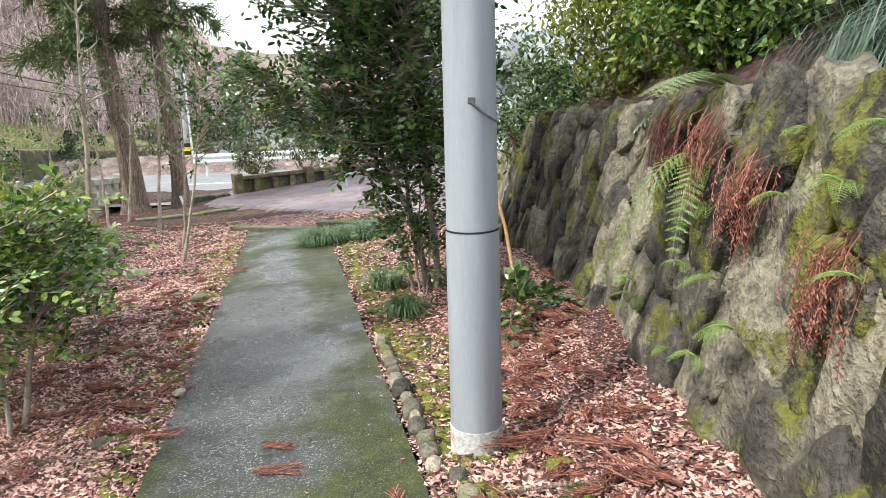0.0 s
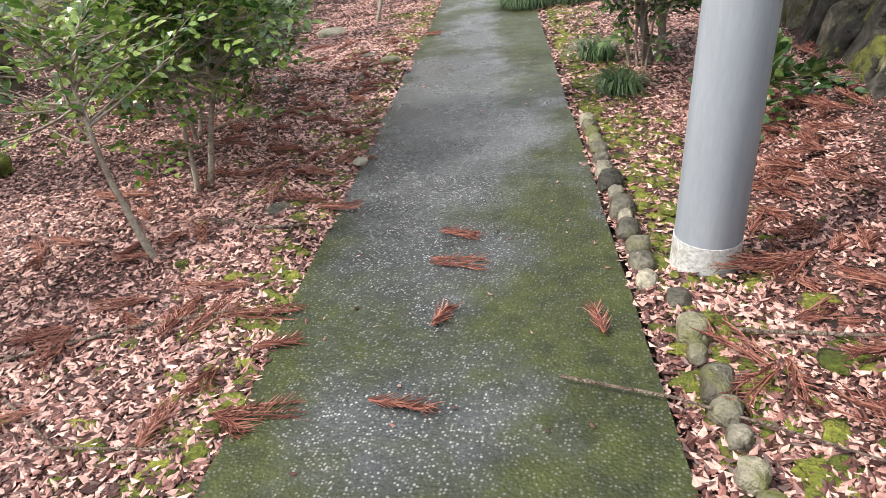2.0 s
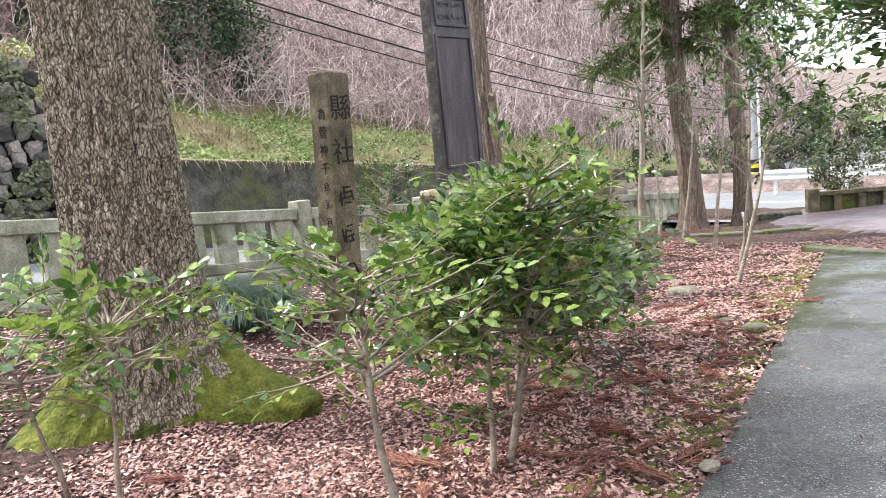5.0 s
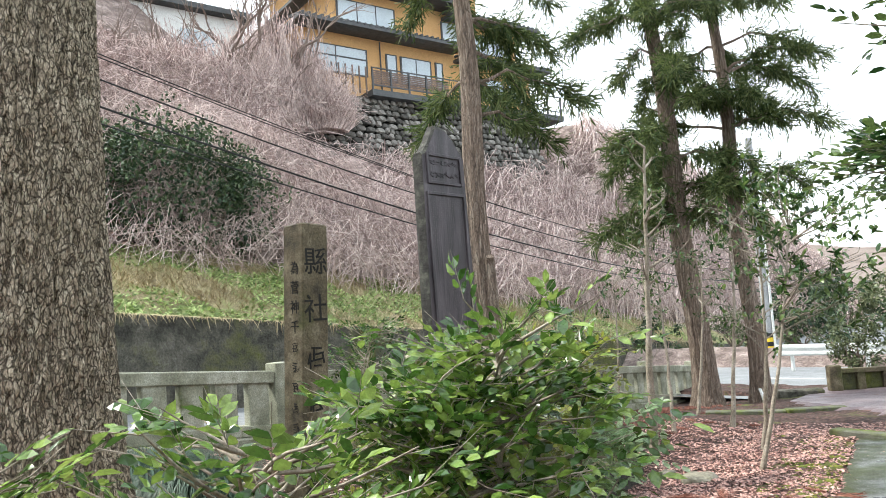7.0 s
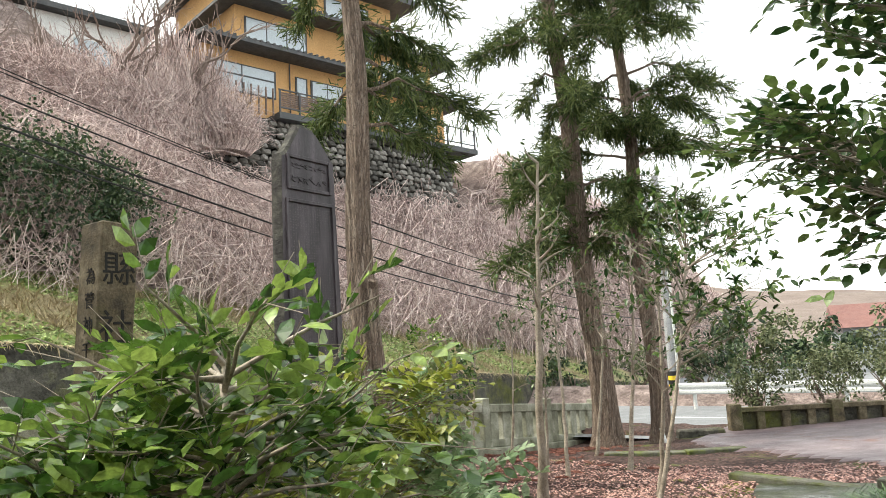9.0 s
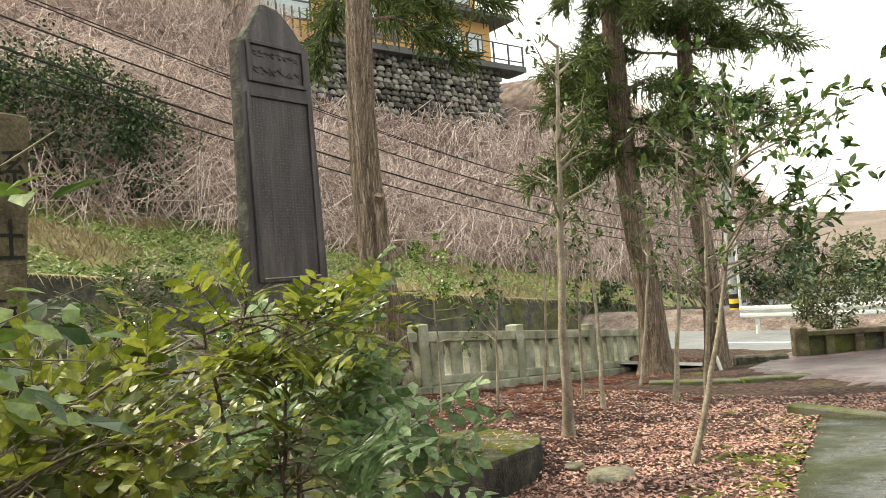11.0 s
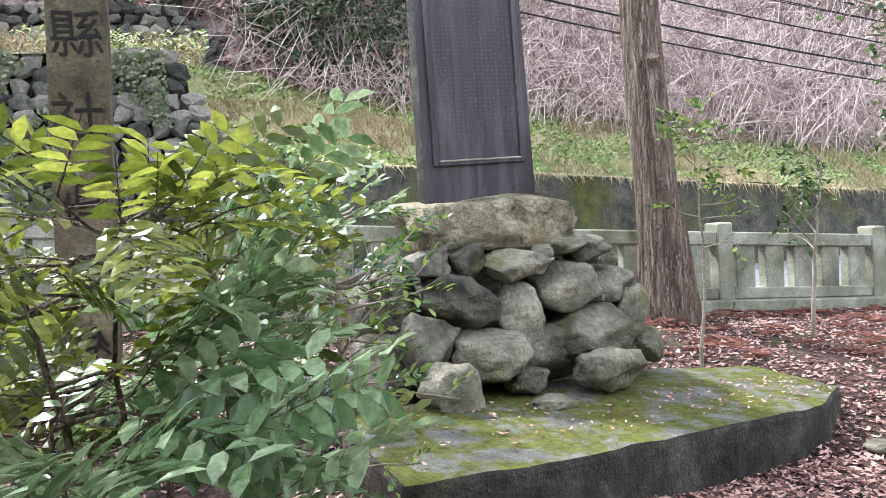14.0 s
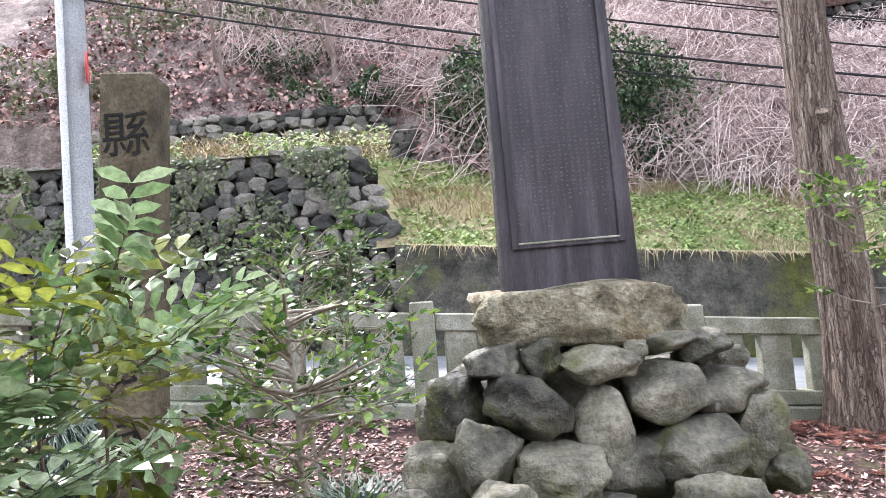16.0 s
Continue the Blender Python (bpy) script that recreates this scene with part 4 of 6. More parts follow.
# ---- thin garden trees ----
def thin_tree(at, tip, label, r0, branches, leaves, leaf, mat, r, start=0.35, reach=0.7, drift=(0, 0)):
    root = thing("slender_tree", at, label, "tree", "slender garden trees")
    wood, green = Geo(), Geo()
    tip = Vector(tip)
    line = curve((0, 0, -0.08), tip, 0.03, 14, r, 0.004)
    wood.tube(line, [lerp(r0, r0 * 0.25, i / 14) + r0 * 0.5 * math.exp(-i * 1.2) for i in range(15)], 9, 0.15, r0 * 100)
    for b in range(branches):
        f = lerp(start, 1.0, r.random()) * 14
        i = min(13, int(f))
        p = line[i].lerp(line[i + 1], f - i)
        a = r.uniform(0, 2 * math.pi)
        L = reach * r.uniform(0.5, 1.1)
        d = Vector((math.cos(a) + drift[0], math.sin(a) + drift[1], r.uniform(0.35, 1.1))).normalized()
        cv = curve(p, p + d * L, 0.1, 5, r)
        wood.tube(cv, [lerp(r0 * 0.38, 0.003, t / 5) for t in range(6)], 5, caps=False)
        for tw in range(4):
            q = cv[2 + tw if tw < 3 else 5]
            e = q + (d * 0.5 + rvec(r) * 0.9).normalized() * L * 0.45
            t2 = curve(q, e, 0.1, 3, r)
            wood.tube(t2, [0.004, 0.003, 0.0025, 0.002], 3, caps=False)
            for j in range(leaves):
                c = q.lerp(e, r.uniform(0.3, 1.1))
                green.leaf(c, (rvec(r) + d * 0.4).normalized(), (Vector((0, 0, 1)) + rvec(r) * 0.8).normalized(), leaf * r.uniform(0.7, 1.2), leaf * 0.42)
    part("trunk", wood, M_TWIG, root, flat=False)
    part("foliage", green, mat, root)
    return root


THIN = [((-5.4, 11.13), (0.35, -0.2, 3.9), 0.055, 16, 3, 0.5, "pale smooth-barked slender tree with sparse leaves"),
        ((-6.9, 11.95), (0.1, 0.1, 1.9), 0.022, 10, 5, 0.4, "thin sapling with small glossy leaves"),
        ((-5.86, 12.7), (-0.25, 0.3, 3.0), 0.03, 12, 3, 0.5, "thin bent sapling with pale bark"),
        ((-5.4, 13.7), (0.2, 0.3, 3.4), 0.035, 14, 4, 0.6, "slender pale-barked garden tree"),
        ((-6.5, 13.3), (0.2, -0.3, 2.6), 0.025, 10, 4, 0.5, "thin sapling with small glossy leaves"),
        ((-6.6, 15.2), (0.3, 0.1, 2.8), 0.03, 12, 4, 0.6, "thin sapling with small glossy leaves"),
        ((-4.2, 11.6), (0.1, 0.2, 3.0), 0.03, 14, 5, 0.7, "slender pale-barked garden tree"),
        ((-7.3, 13.6), (0.1, 0.1, 2.4), 0.025, 10, 4, 0.5, "thin sapling with small glossy leaves")]
for k, ((x, y), tip, r0, nb, nl, rc, lab) in enumerate(THIN):
    thin_tree(on_soil(x, y), tip, lab, r0, nb, nl, 0.085, M_GLOSS, random.Random(50 + k), 0.4, rc)
thin_tree(on_soil(-3.82, 10.42), (0.35, 0.75, 2.75), "slender leaning tree with a glossy dark crown", 0.028, 30, 9, 0.11, M_GLOSS, random.Random(77), 0.55, 0.85, (0.5, 0.3))

# ---- camellia by the path ----
cr = random.Random(90)
shrub("camellia_tree", on_soil(-0.1, 7.15), "glossy dark-leaved camellia leaning over the path", "tree", 3.5, 1.15, 4, 430, 0.09, 0.046, M_GLOSS, cr, 0.28, girth=0.035, lean=(-0.5, 0.15), per=16)
shrub("camellia_shrub", on_soil(-0.2, 7.0), "low camellia shoots with glossy leaves", "shrub", 1.7, 0.5, 4, 110, 0.085, 0.045, M_GLOSS, cr, 0.1, girth=0.012, per=12)
shrub("seedling", on_soil(0.55, 5.3), "small broad glossy-leaved seedling among leaves", "plant", 0.30, 0.2, 2, 12, 0.11, 0.06, M_GLOSS, cr, 0.3, girth=0.006, per=6)
g = Geo()
g.tube([on_soil(0.6, 5.45, -0.05), (0.52, 5.9, 0.5), (0.42, 6.3, 1.0)], [0.016, 0.015, 0.013], 8)
solid("wooden_stake", g, material("stake_wood", [(0.35, 0.20, 0.09), (0.46, 0.28, 0.14)], 8, 0.8, 0.3), "orange-brown bare wooden stake leaning beside the camellia", "stake", flat=False)

# ---- shrubs on the leaf-covered side ----
sr = random.Random(101)
shrub("shrub", on_soil(-2.77, 4.34), "dense evergreen shrub with glossy green leaves", "shrub", 1.42, 0.58, 2, 175, 0.078, 0.037, M_LEAF, sr, 0.18, girth=0.026, lean=(0.1, 0.15), per=14)
shrub("shrub", on_soil(-2.48, 3.42), "crooked pale shrub with tiers of green leaves", "shrub", 1.15, 0.6, 1, 42, 0.078, 0.037, M_LEAF, sr, 0.5, girth=0.026, lean=(-0.35, 0.15), per=9)
shrub("shrub", on_soil(-3.55, 2.72), "thin twiggy shrub with a flat tier of leaves", "shrub", 1.25, 0.55, 2, 50, 0.075, 0.036, M_LEAF, sr, 0.6, girth=0.016, per=9)
shrub("shrub", on_soil(-3.45, 5.3), "evergreen shrub with olive green leaves", "shrub", 1.15, 0.5, 2, 80, 0.08, 0.035, M_OLIVE, sr, 0.35, girth=0.02, per=12)
shrub("pinnate_shrub", on_soil(-3.85, 6.35), "dark-stemmed shrub with olive feather-like leaves", "shrub", 1.6, 0.5, 3, 33, 0.075, 0.033, M_OLIVE, sr, 0.4, True, M_BARK, 0.018)
shrub("pinnate_shrub", on_soil(-4.35, 5.75), "shrub with yellow-green feather-like leaves", "shrub", 1.0, 0.45, 3, 30, 0.075, 0.033, M_OLIVE, sr, 0.3, True, M_BARK, 0.016)
M_GREY = material("grey_green_leaf", [(0.13, 0.22, 0.09), (0.24, 0.36, 0.17), (0.38, 0.49, 0.29)], 2, 0.3, 0, 40, island=0.6, spec=0.6, thin=0.3)
shrub("pinnate_shrub", on_soil(-3.42, 6.36), "shrub with grey-green glossy leaflets", "shrub", 0.95, 0.36, 2, 19, 0.095, 0.045, M_GREY, sr, 0.35, True, M_BARK, 0.014)
shrub("pinnate_shrub", on_soil(-3.98, 6.66), "tall thin shrub with grey-green leaflets", "shrub", 1.45, 0.34, 2, 16, 0.085, 0.04, M_GREY, sr, 0.25, True, M_BARK, 0.012)
shrub("sapling", on_soil(-4.68, 7.08), "thin upright sapling with small green leaves", "shrub", 1.55, 0.5, 1, 64, 0.06, 0.028, M_LEAF, sr, 0.2, girth=0.02, per=10)
shrub("shrub", on_soil(-6.3, 7.0), "small-leaved evergreen shrub beside the monument", "shrub", 1.6, 0.5, 2, 70, 0.05, 0.026, M_GLOSS, sr, 0.15, girth=0.014, per=12)
shrub("sapling", on_soil(-6.3, 10.2), "thin sapling beside the cedar", "shrub", 2.0, 0.4, 1, 22, 0.06, 0.03, M_LEAF, sr, 0.35, girth=0.014, per=7)

# ---- strap-leaved clumps ----
def clump(at, label, count, length, radius, r, mat):
    g = Geo()
    for k in range(count):
        a = r.uniform(0, 2 * math.pi)
        q = radius * math.sqrt(r.random())
        p = Vector((at[0] + q * math.cos(a), at[1] + q * math.sin(a), soil(at[0], at[1]) - 0.01))
        b = a + r.uniform(-0.7, 0.7)
        L = length * r.uniform(0.6, 1.1)
        out = Vector((math.cos(b), math.sin(b), 0))
        side = Vector((-out.y, out.x, 0)) * 0.006
        pts = [p, p + out * L * 0.22 + Vector((0, 0, L * 0.5)), p + out * L * 0.55 + Vector((0, 0, L * 0.62)), p + out * L * 0.9 + Vector((0, 0, L * r.uniform(0.2, 0.45)))]
        vs = []
        for i, c in enumerate(pts):
            w = side * (1 - 0.3 * i)
            vs += [c - w, c + w]
        g.add(vs, [(0, 1, 3, 2), (2, 3, 5, 4), (4, 5, 7, 6)])
    return solid("grass_clump", g, mat, label, "plant")


gr = random.Random(8)
M_STRAP = material("strap_leaf", [(0.03, 0.07, 0.025), (0.06, 0.12, 0.04), (0.10, 0.17, 0.06)], 3, 0.45, 0, 40, island=0.6, spec=0.5)
M_BLUEGRASS = material("blue_grass", [(0.035, 0.075, 0.05), (0.06, 0.11, 0.07), (0.10, 0.15, 0.10)], 3, 0.5, 0, 40, island=0.6)
clump((-1.75, 10.55), "dark green strap-leaved clump at the path's end", 700, 0.32, 0.34, gr, M_STRAP)
clump((-1.15, 10.75), "dark green strap-leaved clump at the path's end", 700, 0.32, 0.34, gr, M_STRAP)
clump((-6.45, 5.35), "mound of fine blue-green grass-like leaves", 1400, 0.5, 0.3, gr, M_BLUEGRASS)
clump((-6.9, 5.15), "mound of fine blue-green grass-like leaves", 1400, 0.5, 0.3, gr, M_BLUEGRASS)
clump((-6.0, 7.2), "mound of fine blue-green grass-like leaves", 500, 0.35, 0.22, gr, M_BLUEGRASS)
shrub("camellia_shrub", on_soil(-0.3, 7.1), "slim camellia stem arching over the path edge", "shrub", 2.3, 0.65, 1, 70, 0.085, 0.045, M_GLOSS, sr, 0.55, girth=0.022, lean=(-1.3, -0.35), per=12, arch=2.6)
clump((-0.35, 6.2), "low tuft of dark grass beside the path", 260, 0.25, 0.12, gr, M_STRAP)
clump((-0.6, 7.3), "low tuft of dark grass beside the path", 260, 0.28, 0.14, gr, M_STRAP)

# ---- fallen leaves ----
lr = random.Random(13)
g = Geo()


def litter(g, x, y, z, s):
    a = lr.uniform(0, 6.283)
    t = lr.uniform(-0.5, 0.5)
    c, d = math.cos(a) * s, math.sin(a) * s
    w = lr.uniform(0.4, 0.62)
    h = s * lr.uniform(-0.2, 0.9)
    h2 = s * lr.uniform(-0.1, 0.8)
    g.add([(x - c, y - d, z + h2), (x + d * w, y - c * w, z + h * 0.4 + t * s * 0.4), (x + c, y + d, z + h), (x - d * w, y + c * w, z - t * s * 0.4 + 0.002)], [(0, 1, 2, 3)])


count = 0
while count < 230000:
    y = 13.6 * lr.random() ** 1.5 + 0.7
    x = lr.uniform(-8.2, 1.25) if count > 120000 else lr.uniform(-4.8, 1.25)
    if path_left(y) + 0.03 < x < path_right(y) - 0.0 and y < 12.6:
        continue
    if y > 4 and x > 0.9:
        continue
    patch = noise.noise(Vector((x * 1.1, y * 1.1, 20)))
    if patch > 0.34 and lr.random() < 0.75:
        continue
    if y > 3.3 and 0.08 < x - path_right(y) < 0.6 and lr.random() < 0.6:
        continue
    edge = min(abs(x - path_left(y)), abs(x - path_right(y)))
    if edge < 0.22 and lr.random() < 0.5:
        continue
    litter(g, x, y, rough_soil(x, y) + 0.006, lr.uniform(0.010, 0.026) if y < 6 else lr.uniform(0.012, 0.030))
    count += 1
for k in range(26000):
    x, y = lr.uniform(-8.2, 1.2), lr.uniform(-5.5, 0.9)
    if not path_left(y) < x < path_right(y):
        litter(g, x, y, rough_soil(x, y) + 0.006, lr.uniform(0.016, 0.034))
tagged(solid("leaf_litter", g, M_LITTER, "pinkish brown fallen leaves covering the ground", "leaves"), kind="stuff")
g = Geo()
for k in range(170):
    y = lr.uniform(1, 12)
    x = lerp(path_left(y), path_right(y), lr.random())
    litter(g, x, y, soil(x, y) + 0.016, lr.uniform(0.006, 0.018))
tagged(solid("path_debris", g, M_LITTER, "scattered small dry leaves on the path", "leaves"), kind="stuff")

M_CRUMB = material("leaf_crumbs", [(0.075, 0.03, 0.026), (0.21, 0.09, 0.076), (0.38, 0.215, 0.185)], 1.2, 0.6, 0, 40, island=0.9)
g = Geo()
count = 0
while count < 90000:
    y = lr.uniform(1.0, 6.0)
    x = lr.uniform(-4.6, 1.15)
    if path_left(y) + 0.01 < x < path_right(y) + 0.02:
        continue
    if y > 3.3 and 0.08 < x - path_right(y) < 0.5 and lr.random() < 0.6:
        continue
    litter(g, x, y, rough_soil(x, y) + 0.003, lr.uniform(0.006, 0.015))
    count += 1
tagged(solid("leaf_crumbs", g, M_CRUMB, "small broken red-brown leaf pieces on the soil", "leaves"), kind="stuff")

g = Geo()
for k in range(420):
    y = lr.uniform(7.3, 10.3)
    x = lr.uniform(-5.6, -4.6 - 0.17 * (y - 7.3))
    litter(g, x, y, slab_z(y) + 0.014, lr.uniform(0.008, 0.022))
tagged(solid("slab_leaves", g, M_LITTER, "scattered small dry leaves on the mossy slab", "leaves"), kind="stuff")

# ---- moss cushions ----
g = Geo()
for k in range(2600):
    y = lr.uniform(1.2, 13)
    side = lr.random()
    x = path_left(y) - abs(lr.gauss(0, 0.3)) - 0.03 if side < 0.45 else path_right(y) + abs(lr.gauss(0, 0.3)) + 0.1
    s = lr.uniform(0.012, 0.05)
    lump((s * lr.uniform(0.8, 1.8), s * lr.uniform(0.8, 1.8), s * 0.3), k, 2, 0.9, 0.0, g, (x, y, rough_soil(x, y)))
tagged(solid("moss_cushions", g, M_MOSS, "low cushions of yellow-green moss along the path", "moss", flat=False), kind="stuff")

# ---- fallen cedar fronds ----
M_FROND = material("dry_frond", [(0.10, 0.03, 0.02), (0.20, 0.07, 0.05), (0.30, 0.14, 0.10)], 4, 0.8, 0, 40, island=0.7)


def frond(g, x, y, z, L, a, r):
    d = Vector((math.cos(a), math.sin(a), 0))
    s = Vector((-d.y, d.x, 0))
    bend = r.uniform(-0.25, 0.25)
    for k in range(4):
        off = s * r.uniform(-0.035, 0.035) * L * 5
        p0 = Vector((x, y, z)) + off * 0.4
        pts = [p0 + d * (L * t / 3) + s * (bend * L * (t / 3) ** 2) + off * (t / 3) + Vector((0, 0, 0.012 + 0.02 * r.random())) for t in range(4)]
        g.tube(pts, [0.003, 0.0035, 0.003, 0.0015], 4, caps=False)
        for q in range(15):
            c = pts[0].lerp(pts[3], q / 15)
            e = c + d * 0.05 + s * r.uniform(-0.045, 0.045) + Vector((0, 0, r.uniform(0, 0.02)))
            g.tube([c, e], [0.003, 0.001], 3, caps=False)


g = Geo()
for k in range(430):
    if k < 210:
        x, y = -8.2 + abs(lr.gauss(0, 1.1)), lr.uniform(8.8, 16.5)
    elif k < 320:
        x, y = lr.uniform(0.3, 1.0), lr.uniform(1.6, 6.5)
    else:
        y = lr.uniform(1, 9)
        x = path_left(y) - abs(lr.gauss(0.2, 0.8))
    frond(g, x, y, rough_soil(x, y) + 0.012, lr.uniform(0.12, 0.32), lr.uniform(0, 6.28), lr)
tagged(solid("frond_litter", g, M_FROND, "dry red-brown cedar fronds on the ground", "twigs"), kind="stuff")
for x, y, L, a in ((-1.05, 3.70, 0.17, 0.1), (-1.02, 3.40, 0.24, 0.15), (-0.87, 2.9, 0.12, 1.2), (-0.95, 2.43, 0.22, 0.05), (-0.22, 2.9, 0.15, 1.9)):
    g = Geo()
    frond(g, x, y, soil(x, y) + 0.012, L, a, lr)
    solid("fallen_frond", g, M_FROND, "dry red-brown cedar frond on the path", "twig", "fronds on the path")
for pts, rad in (([(-0.35, 2.62), (0.02, 2.55), (0.35, 2.42), (0.75, 2.1)], 0.009), ([(0.2, 2.95), (0.6, 2.85), (0.95, 2.7)], 0.012), ([(-2.6, 2.4), (-2.1, 2.75), (-1.75, 2.9)], 0.012),
                 ([(-2.3, 2.25), (-1.9, 2.05), (-1.5, 2.1)], 0.008), ([(-2.4, 3.8), (-2.0, 3.7), (-1.8, 3.75)], 0.014)):
    g = Geo()
    g.tube([Vector(on_soil(x, y, 0.04)) for x, y in pts], [rad * 0.7, rad * 0.6, rad * 0.5, rad * 0.3][:len(pts)], 7, 0.2)
    solid("fallen_stick", g, M_BARK, "dark bare fallen stick lying on leaves", "stick", "fallen sticks", flat=False)
for x, y, s in ((-4.3, 9.95, 0.2), (-4.75, 10.15, 0.09), (-2.05, 3.95, 0.07), (-2.65, 7.6, 0.10), (-3.0, 7.9, 0.08), (-3.3, 5.9, 0.12), (-1.85, 4.7, 0.05)):
    solid("flat_stone", lump((s, s * 1.2, s * 0.32), x * 3, 3, 0.2, 0.2, at=on_soil(x, y, 0.03)), M_STONE, "flat grey stone half sunk in leaves", "stone", "stones in the leaves", flat=False)

# ---- house on the hillside ----
HANG = math.degrees(math.atan2(15.0, 3.2))
house = thing("hillside_house", (-25.4, 21.0, 11.0), "two-storey ochre house with dark eaves on the hillside", "house", rz=HANG)


def hbox(name, mat, s0, s1, d0, d1, z0, z1, parent=None, label="", bev=0.0):
    """A box of the house: s along the front, d behind it, z above the house's foot."""
    g = Geo()
    g.box((s0 + s1) / 2, (d0 + d1) / 2, (z0 + z1) / 2, s1 - s0, d1 - d0, z1 - z0, None, bev)
    return part(name, g, mat, parent or house, label)


hbox("wall", M_OCHRE, 0.1, 13.4, 0.0, 7, -0.6, 3.0)
hbox("upper_wall", M_OCHRE, 1.7, 12.8, 0.25, 7, 3.25, 5.2)
hbox("attic_wall", M_OCHRE, 1.9, 10.5, 0.5, 7, 5.3, 7.4)
hbox("main_roof", M_ROOF, 1.2, 11.5, -0.6, 7.5, 7.4, 7.7, None, "dark main roof")
hbox("deck_slab", M_ROOF, 2.9, 14.5, -1.3, -0.002, -0.15, 0.12, None, "dark deck edge")
for s0, s1, z0, z1, d in ((-0.3, 8.4, 2.92, 3.25, -1.1), (8.4, 14.2, 2.5, 2.8, -1.0), (1.0, 8.8, 5.15, 5.5, -0.9), (8.0, 13.8, 4.7, 5.0, -0.8)):
    ev = hbox("eave", M_ROOF, s0, s1, d, 7.2, z0, z0 + 0.14, None, "dark tiled eave with gutter")
    for k in range(int((s1 - s0) / 0.3)):
        g = Geo()
        s = s0 + 0.15 + 0.3 * k
        g.tube([(s, d - 0.02, z0 + 0.17), (s, d + 1.2, z0 + 0.40)], [0.07, 0.07], 6)
        part("tile", g, M_ROOF, ev)


def window(s0, s1, z0, z1, d, panes, transom=None):
    w = hbox("window", M_ROOF, s0 - 0.06, s1 + 0.06, d - 0.05, d - 0.012, z0 - 0.06, z1 + 0.06, None, "dark window frame with pale panes")
    for k in range(panes):
        a, b = lerp(s0, s1, k / panes) + 0.03, lerp(s0, s1, (k + 1) / panes) - 0.03
        cuts = ((z0, z1),) if transom is None else ((z0, transom - 0.04), (transom + 0.04, z1))
        for c0, c1 in cuts:
            g = Geo()
            g.box((a + b) / 2, d - 0.056, (c0 + c1) / 2, b - a, 0.008, c1 - c0)
            part("pane", g, M_GLASS, w)


window(0.3, 3.4, 1.15, 2.3, 0, 2, 1.85)
window(4.5, 5.0, 1.1, 2.3, 0, 1)
window(5.3, 6.95, 1.05, 2.3, 0, 2)
window(7.3, 7.65, 1.1, 2.3, 0, 1)
window(9.0, 11.5, 0.85, 1.9, 0, 2)
window(11.9, 12.8, 1.0, 1.85, 0, 1)
window(2.2, 5.2, 3.75, 4.65, 0.25, 3)
window(8.0, 8.9, 3.5, 4.6, 0.25, 1)
window(9.6, 12.4, 3.4, 4.3, 0.25, 3)
window(2.0, 5.0, 5.9, 6.9, 0.5, 3)
window(6.5, 9.0, 5.9, 6.9, 0.5, 2)
M_RAIL = material("deck_wood", [(0.12, 0.085, 0.07), (0.20, 0.15, 0.125)], 5, 0.9, 0.3)
for s in [2.95 + 0.95 * k for k in range(13)]:
    hbox("rail_post", M_ROOF, s - 0.035, s + 0.035, -1.28, -1.21, 0.12, 1.12)
for z in (0.30, 1.08):
    hbox("rail_bar", M_ROOF, 2.9, 14.4, -1.27, -1.22, z, z + 0.05)
for k in range(8):
    hbox("screen_slat", M_RAIL, 2.98, 7.1, -1.205, -1.18, 0.36 + 0.085 * k, 0.425 + 0.085 * k)
for k in range(9):
    hbox("fence_stake", M_RAIL, 0.0 + 0.33 * k, 0.06 + 0.33 * k, -1.2, -1.15, -0.1, 1.1)
g = Geo()
g.tube([(4.15, -0.06, 0.2), (4.15, -0.06, 2.85)], [0.035, 0.035], 8)
part("downpipe", g, M_ROOF, house)

# stone wall that carries the house
hw_wall = thing("house_stone_wall", (-25.4, 21.0, 11.0), "grey rubble stone wall below the house", "stone wall", kind="structure", rz=HANG)
g = Geo()
g.box(5.5, 0.9, -3.0, 15.4, 3.0, 5.9)
part("backing", g, M_SLAB_SHADED, hw_wall)
hr = random.Random(61)
g = Geo()
for row in range(17):
    s = -2.3 + hr.random() * 0.3
    while s < 12.9:
        w_ = hr.uniform(0.22, 0.5)
        lump((w_ * 0.55, 0.16, 0.17), hr.uniform(0, 99), 1, 0.25, 0.6, g, (s + w_ / 2, -0.75 - 0.03 * row, -0.25 - 0.27 * row + hr.uniform(-0.05, 0.05)))
        s += w_
tagged(part("rubble", g, material("rubble", [(0.07, 0.068, 0.062), (0.165, 0.16, 0.145), (0.28, 0.27, 0.25)], 1.2, 0.9, 0.5, 14, island=0.6, moss=((0.10, 0.11, 0.03), 0.5, 0.62, 0.1)), hw_wall), kind="stuff")

# pale building above the brush
pale = thing("pale_building", (-31.5, 12.5, 12.8), "low white building half hidden by brush", "building", rz=80)
g = Geo()
g.box(4.5, 2.5, 1.4, 9, 5, 2.9)
part("wall", g, M_WHITE, pale)
g = Geo()
g.box(4.5, 2.5, 3.0, 10, 6, 0.25)
part("roof", g, M_ROOF, pale)
for k in range(3):
    g = Geo()
    g.box(1.6 + 2.6 * k, -0.02, 1.5, 1.5, 0.06, 1.0)
    part("window", g, M_GLASS, pale)

# ---- rubble walls at the bend of the bank ----
M_BOULDER = material("wall_boulder", [(0.045, 0.045, 0.04), (0.13, 0.125, 0.11), (0.24, 0.22, 0.19)], 2.0, 0.9, 0.6, 25, piece=0.6, moss=((0.09, 0.11, 0.03), 1.0, 0.58, 0.12))


